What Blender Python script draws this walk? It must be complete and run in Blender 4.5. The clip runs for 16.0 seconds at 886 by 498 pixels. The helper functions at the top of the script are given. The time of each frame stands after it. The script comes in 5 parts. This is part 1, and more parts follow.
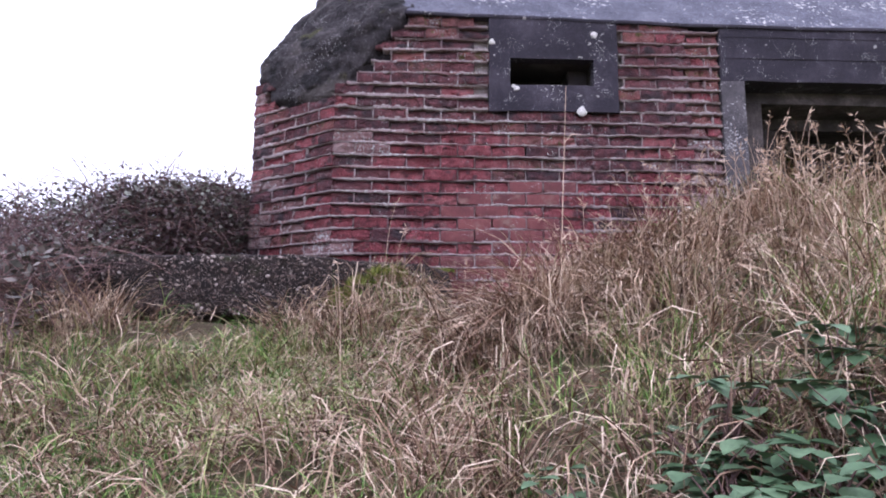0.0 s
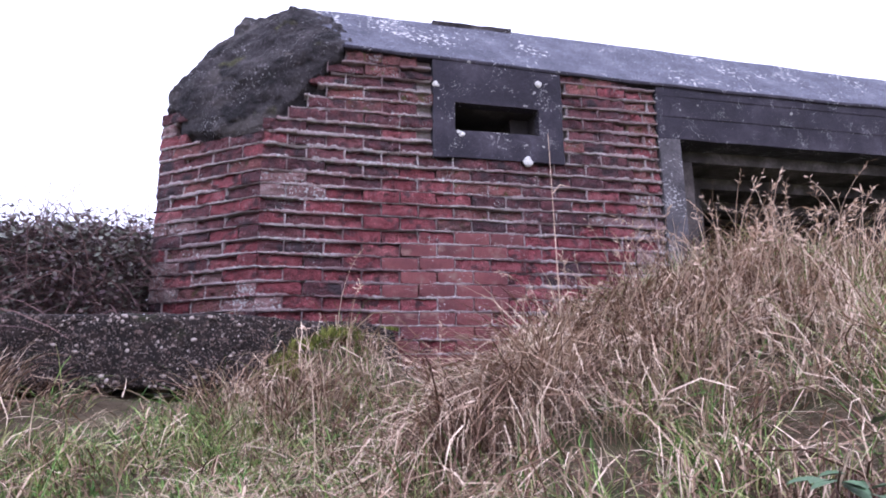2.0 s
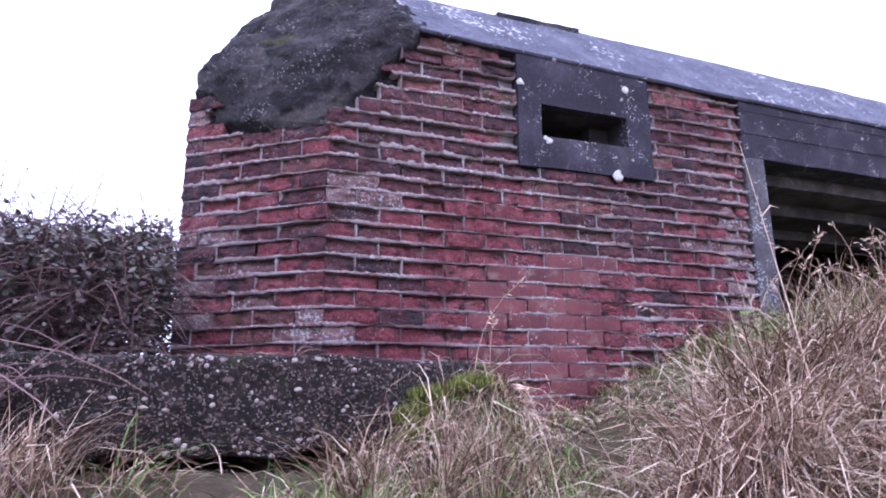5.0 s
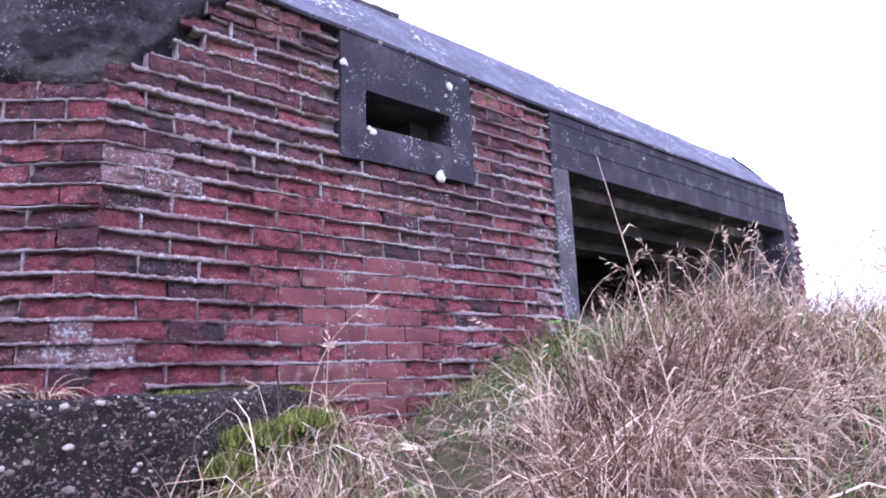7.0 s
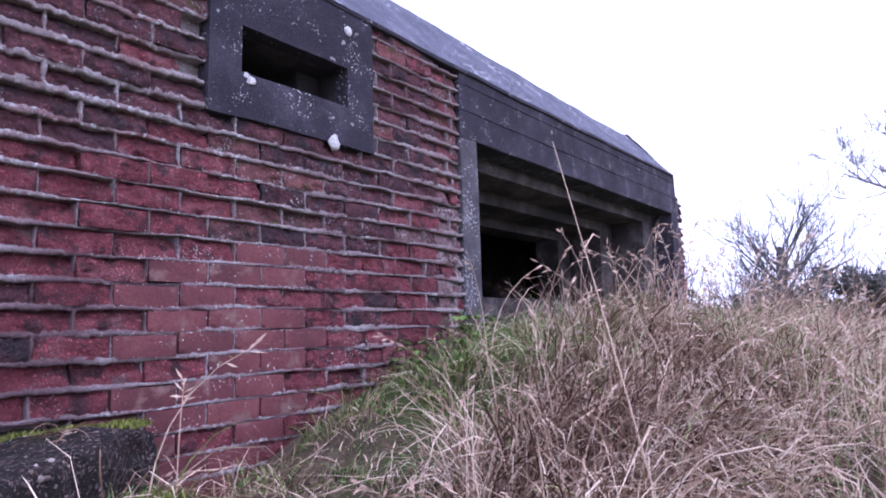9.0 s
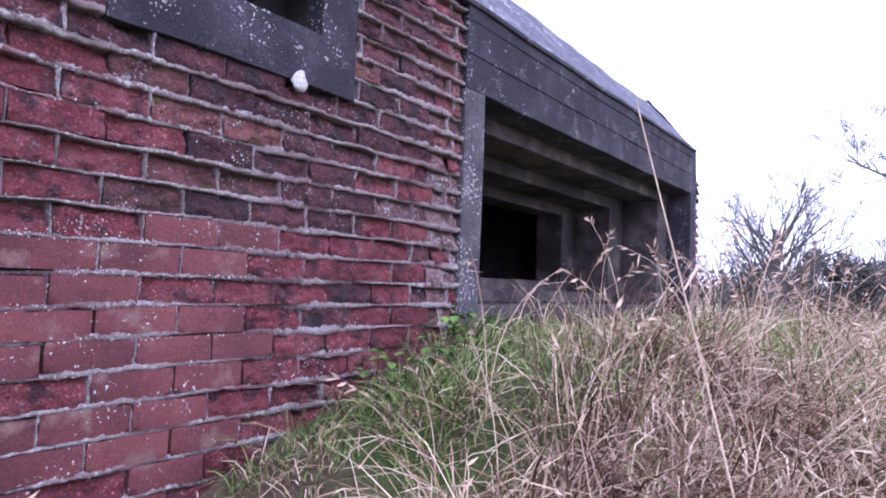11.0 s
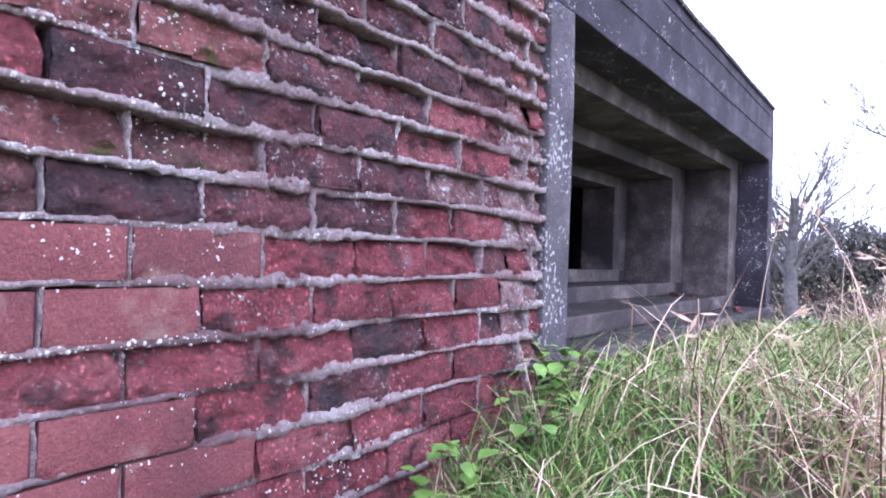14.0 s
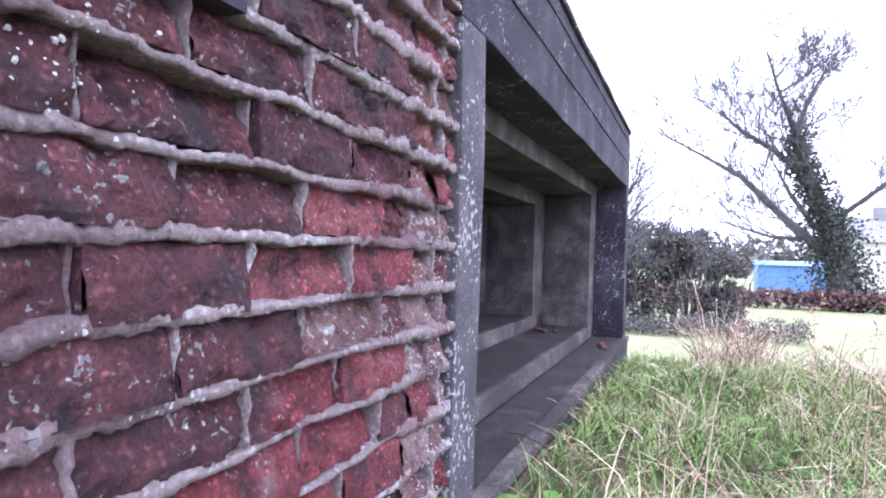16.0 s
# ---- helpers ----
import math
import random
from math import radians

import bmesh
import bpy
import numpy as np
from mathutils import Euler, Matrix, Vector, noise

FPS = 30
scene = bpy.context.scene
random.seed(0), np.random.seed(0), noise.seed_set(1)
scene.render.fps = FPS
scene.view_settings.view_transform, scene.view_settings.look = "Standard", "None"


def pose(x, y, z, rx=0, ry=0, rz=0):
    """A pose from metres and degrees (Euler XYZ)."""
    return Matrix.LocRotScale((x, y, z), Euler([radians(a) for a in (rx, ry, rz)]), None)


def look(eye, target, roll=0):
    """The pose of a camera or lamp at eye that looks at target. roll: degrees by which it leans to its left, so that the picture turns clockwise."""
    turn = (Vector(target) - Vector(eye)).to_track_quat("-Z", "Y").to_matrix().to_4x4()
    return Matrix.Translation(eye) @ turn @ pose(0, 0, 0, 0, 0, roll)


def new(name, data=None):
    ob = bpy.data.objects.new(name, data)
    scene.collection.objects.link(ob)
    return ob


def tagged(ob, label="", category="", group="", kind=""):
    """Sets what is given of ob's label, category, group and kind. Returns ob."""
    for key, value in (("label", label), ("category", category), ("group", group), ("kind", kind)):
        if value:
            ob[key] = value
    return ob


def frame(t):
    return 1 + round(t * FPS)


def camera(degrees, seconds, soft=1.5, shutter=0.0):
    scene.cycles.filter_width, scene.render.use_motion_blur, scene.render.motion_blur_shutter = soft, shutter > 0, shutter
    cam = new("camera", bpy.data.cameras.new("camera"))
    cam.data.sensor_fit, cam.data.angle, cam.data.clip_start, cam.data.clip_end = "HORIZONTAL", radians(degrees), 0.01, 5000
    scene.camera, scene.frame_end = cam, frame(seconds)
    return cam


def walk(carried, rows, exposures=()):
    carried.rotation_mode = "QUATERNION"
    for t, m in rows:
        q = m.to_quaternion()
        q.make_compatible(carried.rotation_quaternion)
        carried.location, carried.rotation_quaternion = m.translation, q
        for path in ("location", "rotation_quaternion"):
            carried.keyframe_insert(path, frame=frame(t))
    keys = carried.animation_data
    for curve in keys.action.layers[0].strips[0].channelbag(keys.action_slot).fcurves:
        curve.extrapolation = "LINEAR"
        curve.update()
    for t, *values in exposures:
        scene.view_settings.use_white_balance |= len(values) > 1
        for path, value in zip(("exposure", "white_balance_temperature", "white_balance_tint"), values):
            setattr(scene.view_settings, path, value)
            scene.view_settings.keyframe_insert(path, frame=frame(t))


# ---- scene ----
cam = camera(67.2, 16.0, 1.9)
PATH = [
    (0, (1.05, -3.927, -0.458), (1.121, -1.948, -0.178), 0.4),
    (0.5, (0.891, -3.864, -0.399), (0.976, -1.885, -0.129), 0.9),
    (1, (0.808, -3.778, -0.354), (0.976, -1.81, -0.04), 0.1),
    (1.5, (0.752, -3.666, -0.346), (1.094, -1.729, 0.019), -0.8),
    (2, (0.668, -3.539, -0.355), (1.125, -1.637, 0.06), -0.8),
    (2.5, (0.541, -3.413, -0.33), (1.004, -1.514, 0.095), 0.1),
    (3, (0.39, -3.253, -0.296), (0.81, -1.348, 0.146), 0.1),
    (3.2, (0.369, -3.21, -0.311), (0.802, -1.308, 0.13), -0.0),
    (5.3, (-0.036, -2.75, -0.15), (0.721, -0.954, 0.299), -1.2),
    (5.5, (-0.04, -2.739, -0.134), (0.763, -0.962, 0.312), -1.7),
    (6, (-0.038, -2.61, -0.146), (0.949, -0.922, 0.276), -2.2),
    (6.5, (-0.031, -2.489, -0.12), (1.13, -0.913, 0.29), -3.2),
    (7, (-0.053, -2.361, -0.043), (1.248, -0.895, 0.356), -2.5),
    (7.5, (-0.064, -2.292, 0.043), (1.343, -0.922, 0.422), -2.9),
    (8, (0.002, -2.181, 0.081), (1.508, -0.922, 0.462), -3.1),
    (8.5, (0.108, -2.055, 0.119), (1.662, -0.844, 0.464), -2.3),
    (9, (0.218, -1.925, 0.189), (1.799, -0.725, 0.438), -1.8),
    (9.2, (0.269, -1.849, 0.198), (1.84, -0.637, 0.447), -1.9),
    (11.3, (0.758, -1.421, 0.378), (2.375, -0.248, 0.482), 2.5),
    (11.5, (0.774, -1.333, 0.379), (2.372, -0.136, 0.498), 2.8),
    (12, (0.792, -1.148, 0.407), (2.328, 0.127, 0.535), 2.7),
    (12.5, (0.906, -1.081, 0.409), (2.467, 0.166, 0.506), 1.4),
    (13, (1.122, -1.043, 0.427), (2.745, 0.124, 0.514), 0.8),
    (13.5, (1.244, -0.963, 0.435), (2.873, 0.194, 0.496), -0.0),
    (14, (1.343, -0.793, 0.493), (2.976, 0.362, 0.512), 1.8),
    (14.5, (1.416, -0.705, 0.588), (3.09, 0.389, 0.635), 1.3),
    (15, (1.529, -0.6, 0.58), (3.261, 0.4, 0.617), 1.6),
    (15.5, (1.64, -0.486, 0.661), (3.43, 0.405, 0.68), 1.7),
    (16, (1.742, -0.42, 0.737), (3.612, 0.287, 0.743), 1.7),
]
walk(cam, [(t, look(eye, target, roll)) for t, eye, target, roll in PATH], [(0, 1.08, 5600, 21), (3, 1.27, 5300, 26), (5.5, 1.32, 5100, 30), (7, 1.6, 5100, 31), (8, 1.38, 5100, 31), (9, 1.02, 5100, 31), (11.5, 1.47, 5200, 28), (12.5, 1.82, 5200, 26), (14.5, 1.97, 5200, 24), (16, 1.94, 5250, 20)])

# ---- world and light: an even overcast sky ----
world = bpy.data.worlds.new("overcast")
scene.world = world
world.use_nodes = True
wn, wl = world.node_tree.nodes, world.node_tree.links
wn.clear()
sky = wn.new("ShaderNodeTexSky")
sky.sky_type, sky.sun_disc = "NISHITA", False
sky.sun_elevation, sky.sun_rotation = radians(38), radians(150)
sky.air_density, sky.dust_density = 1.0, 6.0
grey = wn.new("ShaderNodeMix")
grey.data_type = "RGBA"
grey.inputs[0].default_value = 0.9
grey.inputs[7].default_value = (10.6, 10.4, 11.2, 1)
back = wn.new("ShaderNodeBackground")
back.inputs[1].default_value = 0.1
wout = wn.new("ShaderNodeOutputWorld")
wl.new(sky.outputs[0], grey.inputs[6])
wl.new(grey.outputs[2], back.inputs[0])
wl.new(back.outputs[0], wout.inputs[0])
sun_data = bpy.data.lights.new("sun", "SUN")
sun_data.energy, sun_data.angle, sun_data.color = 0.6, radians(40), (1.0, 0.97, 0.93)
sun = new("sun", sun_data)
sun.matrix_world = look((-6, -10, 13), (1, 0, 0))


# ---- materials ----
def material(name, colors, scale=6.0, rough=0.85, bump=0.4, bump_scale=40.0, specks=None, random_by=None, detail=8.0, metallic=0.0,
             blotch=None, spec=0.35, pit_shade=0.0, crumble=0.0, crumble_scale=48.0):
    """A surface of two or more mixed colours: large noise, fine grain, optional pale specks, optional blotches,
    optional pit shade put into the colour, relief.
    """
    m = bpy.data.materials.new(name)
    m.use_nodes = True
    n, l = m.node_tree.nodes, m.node_tree.links
    p = n["Principled BSDF"]
    p.inputs["Metallic"].default_value = metallic
    p.inputs["Specular IOR Level"].default_value = spec
    geo = n.new("ShaderNodeNewGeometry")
    big = n.new("ShaderNodeTexNoise")
    big.inputs["Scale"].default_value, big.inputs["Detail"].default_value = scale, detail
    big.inputs["Roughness"].default_value = 0.65
    l.new(geo.outputs["Position"], big.inputs["Vector"])
    ramp = n.new("ShaderNodeValToRGB")
    while len(ramp.color_ramp.elements) < len(colors):
        ramp.color_ramp.elements.new(0.5)
    for i, (e, c) in enumerate(zip(ramp.color_ramp.elements, colors)):
        e.position = 0.28 + 0.44 * i / max(1, len(colors) - 1)
        e.color = (*c, 1)
    fac = big.outputs["Fac"]
    if random_by:
        if random_by == "object":
            src = n.new("ShaderNodeObjectInfo").outputs["Random"]
        else:
            src = geo.outputs["Random Per Island"]
        mr = n.new("ShaderNodeMapRange")
        shift = 0.11 if random_by == "object" else 0.3
        mr.inputs["To Min"].default_value, mr.inputs["To Max"].default_value = -shift, shift
        l.new(src, mr.inputs["Value"])
        ad = n.new("ShaderNodeMath")
        ad.operation = "ADD"
        l.new(fac, ad.inputs[0])
        l.new(mr.outputs[0], ad.inputs[1])
        fac = ad.outputs[0]
    l.new(fac, ramp.inputs[0])
    col = ramp.outputs[0]
    fine = n.new("ShaderNodeTexNoise")
    fine.inputs["Scale"].default_value, fine.inputs["Detail"].default_value = bump_scale, 8.0
    fine.inputs["Roughness"].default_value = 0.7
    l.new(geo.outputs["Position"], fine.inputs["Vector"])
    # Grain tone; where relief is used, its low spots darken like shaded crevices.
    grain = n.new("ShaderNodeMix")
    grain.data_type, grain.blend_type = "RGBA", "MULTIPLY"
    grain.inputs[0].default_value = 0.75
    gr = n.new("ShaderNodeValToRGB")
    gr.color_ramp.elements[0].position, gr.color_ramp.elements[0].color = 0.3, (0.45, 0.45, 0.45, 1)
    gr.color_ramp.elements[1].position, gr.color_ramp.elements[1].color = 0.66, (1.25, 1.25, 1.25, 1)
    l.new(fine.outputs["Fac"], gr.inputs[0])
    l.new(col, grain.inputs[6])
    l.new(gr.outputs[0], grain.inputs[7])
    col = grain.outputs[2]
    for mask in ([("blotch", *blotch)] if blotch else []) + [("speck", *s) for s in (specks or [])]:
        kind, c, sc, lo, hi = mask
        t = n.new("ShaderNodeTexNoise")
        t.inputs["Scale"].default_value, t.inputs["Detail"].default_value = sc, 5.0 if kind == "blotch" else 3.0
        l.new(geo.outputs["Position"], t.inputs["Vector"])
        r = n.new("ShaderNodeMapRange")
        r.inputs["From Min"].default_value, r.inputs["From Max"].default_value = lo, hi
        l.new(t.outputs["Fac"], r.inputs["Value"])
        mask_out = r.outputs[0]
        if kind == "speck" and c[0] > 0.5:
            cl = n.new("ShaderNodeTexNoise")
            cl.inputs["Scale"].default_value, cl.inputs["Detail"].default_value = sc * 0.07, 3.0
            l.new(geo.outputs["Position"], cl.inputs["Vector"])
            cr = n.new("ShaderNodeMapRange")
            cr.inputs["From Min"].default_value, cr.inputs["From Max"].default_value = 0.42, 0.62
            cr.inputs["To Min"].default_value, cr.inputs["To Max"].default_value = -0.08, 0.07
            l.new(cl.outputs["Fac"], cr.inputs["Value"])
            sm = n.new("ShaderNodeMath")
            sm.operation = "ADD"
            l.new(t.outputs["Fac"], sm.inputs[0])
            l.new(cr.outputs[0], sm.inputs[1])
            l.new(sm.outputs[0], r.inputs["Value"])
        mx = n.new("ShaderNodeMix")
        mx.data_type = "RGBA"
        l.new(mask_out, mx.inputs[0])
        l.new(col, mx.inputs[6])
        mx.inputs[7].default_value = (*c, 1)
        col = mx.outputs[2]
    # Ridged noise multiplies the shade of small pits into the colour.
    if pit_shade:
        vor = n.new("ShaderNodeTexNoise")
        vor.noise_type = "RIDGED_MULTIFRACTAL"
        vor.inputs["Scale"].default_value, vor.inputs["Detail"].default_value = bump_scale * 0.75, 4.0
        l.new(geo.outputs["Position"], vor.inputs["Vector"])
        pr = n.new("ShaderNodeMapRange")
        pr.inputs["From Min"].default_value, pr.inputs["From Max"].default_value = 0.12, 0.5
        pr.inputs["To Min"].default_value, pr.inputs["To Max"].default_value = 1 - 0.62 * pit_shade, 1.12
        l.new(vor.outputs["Fac"], pr.inputs["Value"])
        pm = n.new("ShaderNodeMix")
        pm.data_type, pm.blend_type = "RGBA", "MULTIPLY"
        pm.inputs[0].default_value = 1.0
        l.new(col, pm.inputs[6])
        l.new(pr.outputs[0], pm.inputs[7])
        col = pm.outputs[2]
    l.new(col, p.inputs["Base Color"])
    p.inputs["Roughness"].default_value = rough
    if bump:
        b = n.new("ShaderNodeBump")
        b.inputs["Strength"].default_value, b.inputs["Distance"].default_value = min(1.0, bump), min(0.03, 1.6 / bump_scale)
        l.new(fine.outputs["Fac"], b.inputs["Height"])
        l.new(b.outputs[0], p.inputs["Normal"])
        if crumble:
            rub = n.new("ShaderNodeTexNoise")
            rub.inputs["Scale"].default_value, rub.inputs["Detail"].default_value = crumble_scale, 6.0
            rub.inputs["Roughness"].default_value, rub.inputs["Distortion"].default_value = 0.62, 0.6
            l.new(geo.outputs["Position"], rub.inputs["Vector"])
            b2 = n.new("ShaderNodeBump")
            b2.inputs["Strength"].default_value, b2.inputs["Distance"].default_value = 1.0, crumble
            l.new(rub.outputs["Fac"], b2.inputs["Height"])
            l.new(b2.outputs[0], b.inputs["Normal"])
    return m


LICHEN = (0.62, 0.6, 0.6)
M_RED = material("eroded_red_brick", [(0.25, 0.06, 0.073), (0.51, 0.12, 0.146), (0.65, 0.235, 0.25)], 14, 0.92, 1.0, 150, [(LICHEN, 120, 0.68, 0.72), ((0.15, 0.06, 0.072), 17, 0.53, 0.66), ((0.5, 0.36, 0.36), 7, 0.64, 0.76)], "object", pit_shade=0.95, crumble=0.03)
M_SMOOTH = material("sound_red_brick", [(0.11, 0.036, 0.04), (0.185, 0.056, 0.06), (0.25, 0.085, 0.083)], 5, 0.8, 0.6, 260, [(LICHEN, 110, 0.7, 0.73)], "object", blotch=((0.24, 0.14, 0.12), 9, 0.58, 0.66), pit_shade=0.35, crumble=0.004, crumble_scale=70)
M_PURPLE = material("weathered_purple_brick", [(0.1, 0.052, 0.067), (0.24, 0.085, 0.102), (0.42, 0.15, 0.165)], 13, 0.93, 1.0, 150, [(LICHEN, 120, 0.65, 0.69), ((0.09, 0.06, 0.072), 9, 0.52, 0.66)], "object", pit_shade=0.95, crumble=0.032)
M_MOSSY = material("mossy_brick", [(0.14, 0.078, 0.078), (0.32, 0.125, 0.125), (0.52, 0.2, 0.19)], 14, 0.95, 1.0, 150, [(LICHEN, 105, 0.63, 0.68), ((0.15, 0.125, 0.04), 18, 0.58, 0.7)], "object", pit_shade=0.8, crumble=0.024)
M_PALE = material("pale_grey_brick", [(0.24, 0.12, 0.125), (0.38, 0.21, 0.21), (0.54, 0.4, 0.395)], 12, 0.93, 0.9, 150, [((0.7, 0.68, 0.68), 70, 0.57, 0.64)], "object", pit_shade=0.8, crumble=0.02)
M_MORTAR = material("lime_mortar", [(0.36, 0.25, 0.255), (0.56, 0.465, 0.465), (0.75, 0.69, 0.69)], 9, 0.95, 1.0, 150, [((0.78, 0.76, 0.76), 60, 0.59, 0.65), ((0.25, 0.16, 0.17), 1.7, 0.5, 0.64)], blotch=((0.4, 0.2, 0.205), 4.5, 0.5, 0.68), pit_shade=0.6, crumble=0.01, crumble_scale=70)
M_CONC = material("weathered_concrete", [(0.022, 0.018, 0.029), (0.045, 0.038, 0.056), (0.12, 0.104, 0.134)], 3.2, 0.9, 0.8, 120, [(LICHEN, 110, 0.67, 0.7), ((0.45, 0.43, 0.42), 24, 0.7, 0.73)], pit_shade=0.6)
M_STILE = material("speckled_concrete", [(0.075, 0.065, 0.08), (0.15, 0.135, 0.15), (0.27, 0.245, 0.26)], 5, 0.9, 0.8, 110, [((0.6, 0.58, 0.6), 70, 0.6, 0.63)], pit_shade=0.7)
M_ROUGH = material("broken_concrete", [(0.034, 0.028, 0.035), (0.085, 0.071, 0.08), (0.2, 0.172, 0.18)], 5.5, 0.95, 1.0, 60, [(LICHEN, 90, 0.68, 0.71), ((0.12, 0.115, 0.04), 4.5, 0.64, 0.74), ((0.03, 0.025, 0.03), 7.0, 0.56, 0.66)], blotch=((0.22, 0.19, 0.185), 2.4, 0.54, 0.64), pit_shade=0.9, crumble=0.035, crumble_scale=22)
M_ROOF = material("roof_concrete", [(0.085, 0.085, 0.115), (0.14, 0.14, 0.185), (0.23, 0.225, 0.275)], 5, 0.9, 0.5, 60, [(LICHEN, 38, 0.61, 0.67)], pit_shade=0.5)
M_INSIDE = material("inner_concrete", [(0.04, 0.033, 0.033), (0.1, 0.083, 0.081), (0.23, 0.195, 0.19)], 6.0, 0.92, 0.4, 70, blotch=((0.04, 0.033, 0.034), 2.2, 0.48, 0.6), pit_shade=0.4)
M_SILL = material("dark_sill_concrete", [(0.013, 0.011, 0.011), (0.027, 0.022, 0.022), (0.062, 0.051, 0.05)], 5, 0.8, 0.5, 90, blotch=((0.09, 0.076, 0.073), 3.0, 0.58, 0.72), pit_shade=0.5)
M_AGG = material("aggregate_concrete", [(0.014, 0.009, 0.009), (0.038, 0.024, 0.022), (0.1, 0.065, 0.058)], 16, 0.85, 1.0, 45, [((0.45, 0.37, 0.34), 120, 0.6, 0.625), ((0.26, 0.18, 0.16), 62, 0.6, 0.625), ((0.05, 0.055, 0.015), 6, 0.6, 0.72)], pit_shade=0.9)
M_PEBBLE = material("pebble_stone", [(0.03, 0.02, 0.018), (0.08, 0.055, 0.048), (0.17, 0.125, 0.11), (0.4, 0.34, 0.31)], 40, 0.7, 0.3, 200, random_by="island")
M_LICHEN = material("white_lichen", [(0.5, 0.48, 0.46), (0.7, 0.68, 0.66)], 30, 0.95, 0.8, 120)
M_SOIL = material("turf_soil", [(0.05, 0.045, 0.02), (0.1, 0.075, 0.045), (0.17, 0.12, 0.08)], 8, 0.95, 0.8, 40, blotch=((0.06, 0.09, 0.02), 1.3, 0.45, 0.6))
M_FIELD = material("pale_field_grass", [(0.2, 0.23, 0.09), (0.3, 0.32, 0.15), (0.4, 0.4, 0.22)], 0.35, 0.9, 0.3, 9)
M_DRY = material("dry_grass", [(0.095, 0.05, 0.034), (0.265, 0.163, 0.108), (0.45, 0.322, 0.222), (0.68, 0.54, 0.41)], 2.2, 0.75, 0, random_by="island", spec=0.25)
M_STRAW = material("straw_stalk", [(0.4, 0.27, 0.19), (0.6, 0.45, 0.34)], 3, 0.7, 0, random_by="island", spec=0.3)
M_GREEN = material("green_grass", [(0.06, 0.13, 0.026), (0.13, 0.25, 0.05), (0.24, 0.35, 0.09), (0.42, 0.43, 0.18)], 2.0, 0.7, 0, random_by="island", spec=0.3)
M_MOSS = material("moss", [(0.07, 0.085, 0.015), (0.15, 0.17, 0.03), (0.26, 0.28, 0.06)], 25, 0.95, 0, random_by="island")
M_LEAF = material("bramble_leaf", [(0.035, 0.07, 0.03), (0.065, 0.12, 0.055), (0.13, 0.2, 0.105)], 6, 0.6, 0, random_by="island", spec=0.4)
M_THICKET = material("thicket_leaf", [(0.075, 0.045, 0.052), (0.12, 0.085, 0.08), (0.19, 0.2, 0.16)], 2.5, 0.5, 0, random_by="island", spec=0.4)
M_STEM = material("bramble_stem", [(0.09, 0.05, 0.05), (0.2, 0.12, 0.11)], 5, 0.8, 0, random_by="island")
# Lightened a little, putting the haze of distance into the bark colour.
M_BARK = material("bark", [(0.07, 0.064, 0.067), (0.13, 0.12, 0.122)], 3, 0.95, 0.5, 12)
M_IVY = material("ivy", [(0.03, 0.038, 0.025), (0.06, 0.07, 0.05)], 2, 0.6, 0, random_by="island")
M_HEDGE = material("winter_hedge", [(0.08, 0.075, 0.07), (0.13, 0.13, 0.11), (0.19, 0.165, 0.15)], 0.8, 0.9, 0, random_by="island")
# Blue is muted so that the colour itself carries the far mist.
M_BLUE = material("blue_sheet_metal", [(0.13, 0.25, 0.5), (0.19, 0.32, 0.56)], 0.6, 0.5, 0.1, 8)
M_RENDER = material("cream_render", [(0.5, 0.46, 0.42), (0.62, 0.58, 0.54)], 0.4, 0.9, 0.1, 8)
M_SLATE = material("slate", [(0.2, 0.19, 0.2), (0.3, 0.28, 0.29)], 0.8, 0.7, 0.2, 6)
M_GLASS = material("dark_window", [(0.03, 0.035, 0.04), (0.06, 0.065, 0.07)], 0.5, 0.1, 0, 8)
M_WHITE = material("white_paint", [(0.72, 0.72, 0.72), (0.8, 0.8, 0.8)], 1, 0.6, 0, 8)
M_FENCE = material("red_brown_fence", [(0.12, 0.07, 0.065), (0.2, 0.12, 0.11)], 0.8, 0.9, 0.2, 8)


# ---- mesh helpers ----
rng = np.random.default_rng(7)


def link(name, me, mat, parent=None, label="", smooth=False):
    me.materials.append(mat)
    if smooth:
        me.polygons.foreach_set("use_smooth", [True] * len(me.polygons))
    ob = new(name, me)
    ob.parent = parent
    return tagged(ob, label=label)


def part(name, bm, mat, parent=None, label="", smooth=False):
    me = bpy.data.meshes.new(name)
    bmesh.ops.recalc_face_normals(bm, faces=bm.faces[:])
    bm.to_mesh(me)
    bm.free()
    return link(name, me, mat, parent, label, smooth)


def raw(name, verts, faces, mat, parent=None, label="", smooth=False):
    me = bpy.data.meshes.new(name)
    me.from_pydata(verts, [], faces)
    me.update()
    return link(name, me, mat, parent, label, smooth)


def thing(name, x, y, z, label, category, group=""):
    e = new(name)
    e.location = (x, y, z)
    e.empty_display_size = 0.1
    bpy.context.view_layer.update()
    return tagged(e, label, category, group)


def at(ob, parent):
    """Parent ob, which is built in world coordinates, under a thing that stands elsewhere."""
    ob.parent = parent
    ob.matrix_parent_inverse = parent.matrix_basis.inverted()
    return ob


def box(bm, x0, x1, y0, y1, z0, z1, bevel=0.0):
    r = bmesh.ops.create_cube(bm, size=1.0)
    for v in r["verts"]:
        v.co = Vector((x0 + (v.co.x + 0.5) * (x1 - x0), y0 + (v.co.y + 0.5) * (y1 - y0), z0 + (v.co.z + 0.5) * (z1 - z0)))
    if bevel:
        es = list({e for v in r["verts"] for e in v.link_edges})
        bmesh.ops.bevel(bm, geom=es, offset=bevel, segments=2, affect="EDGES", profile=0.6)


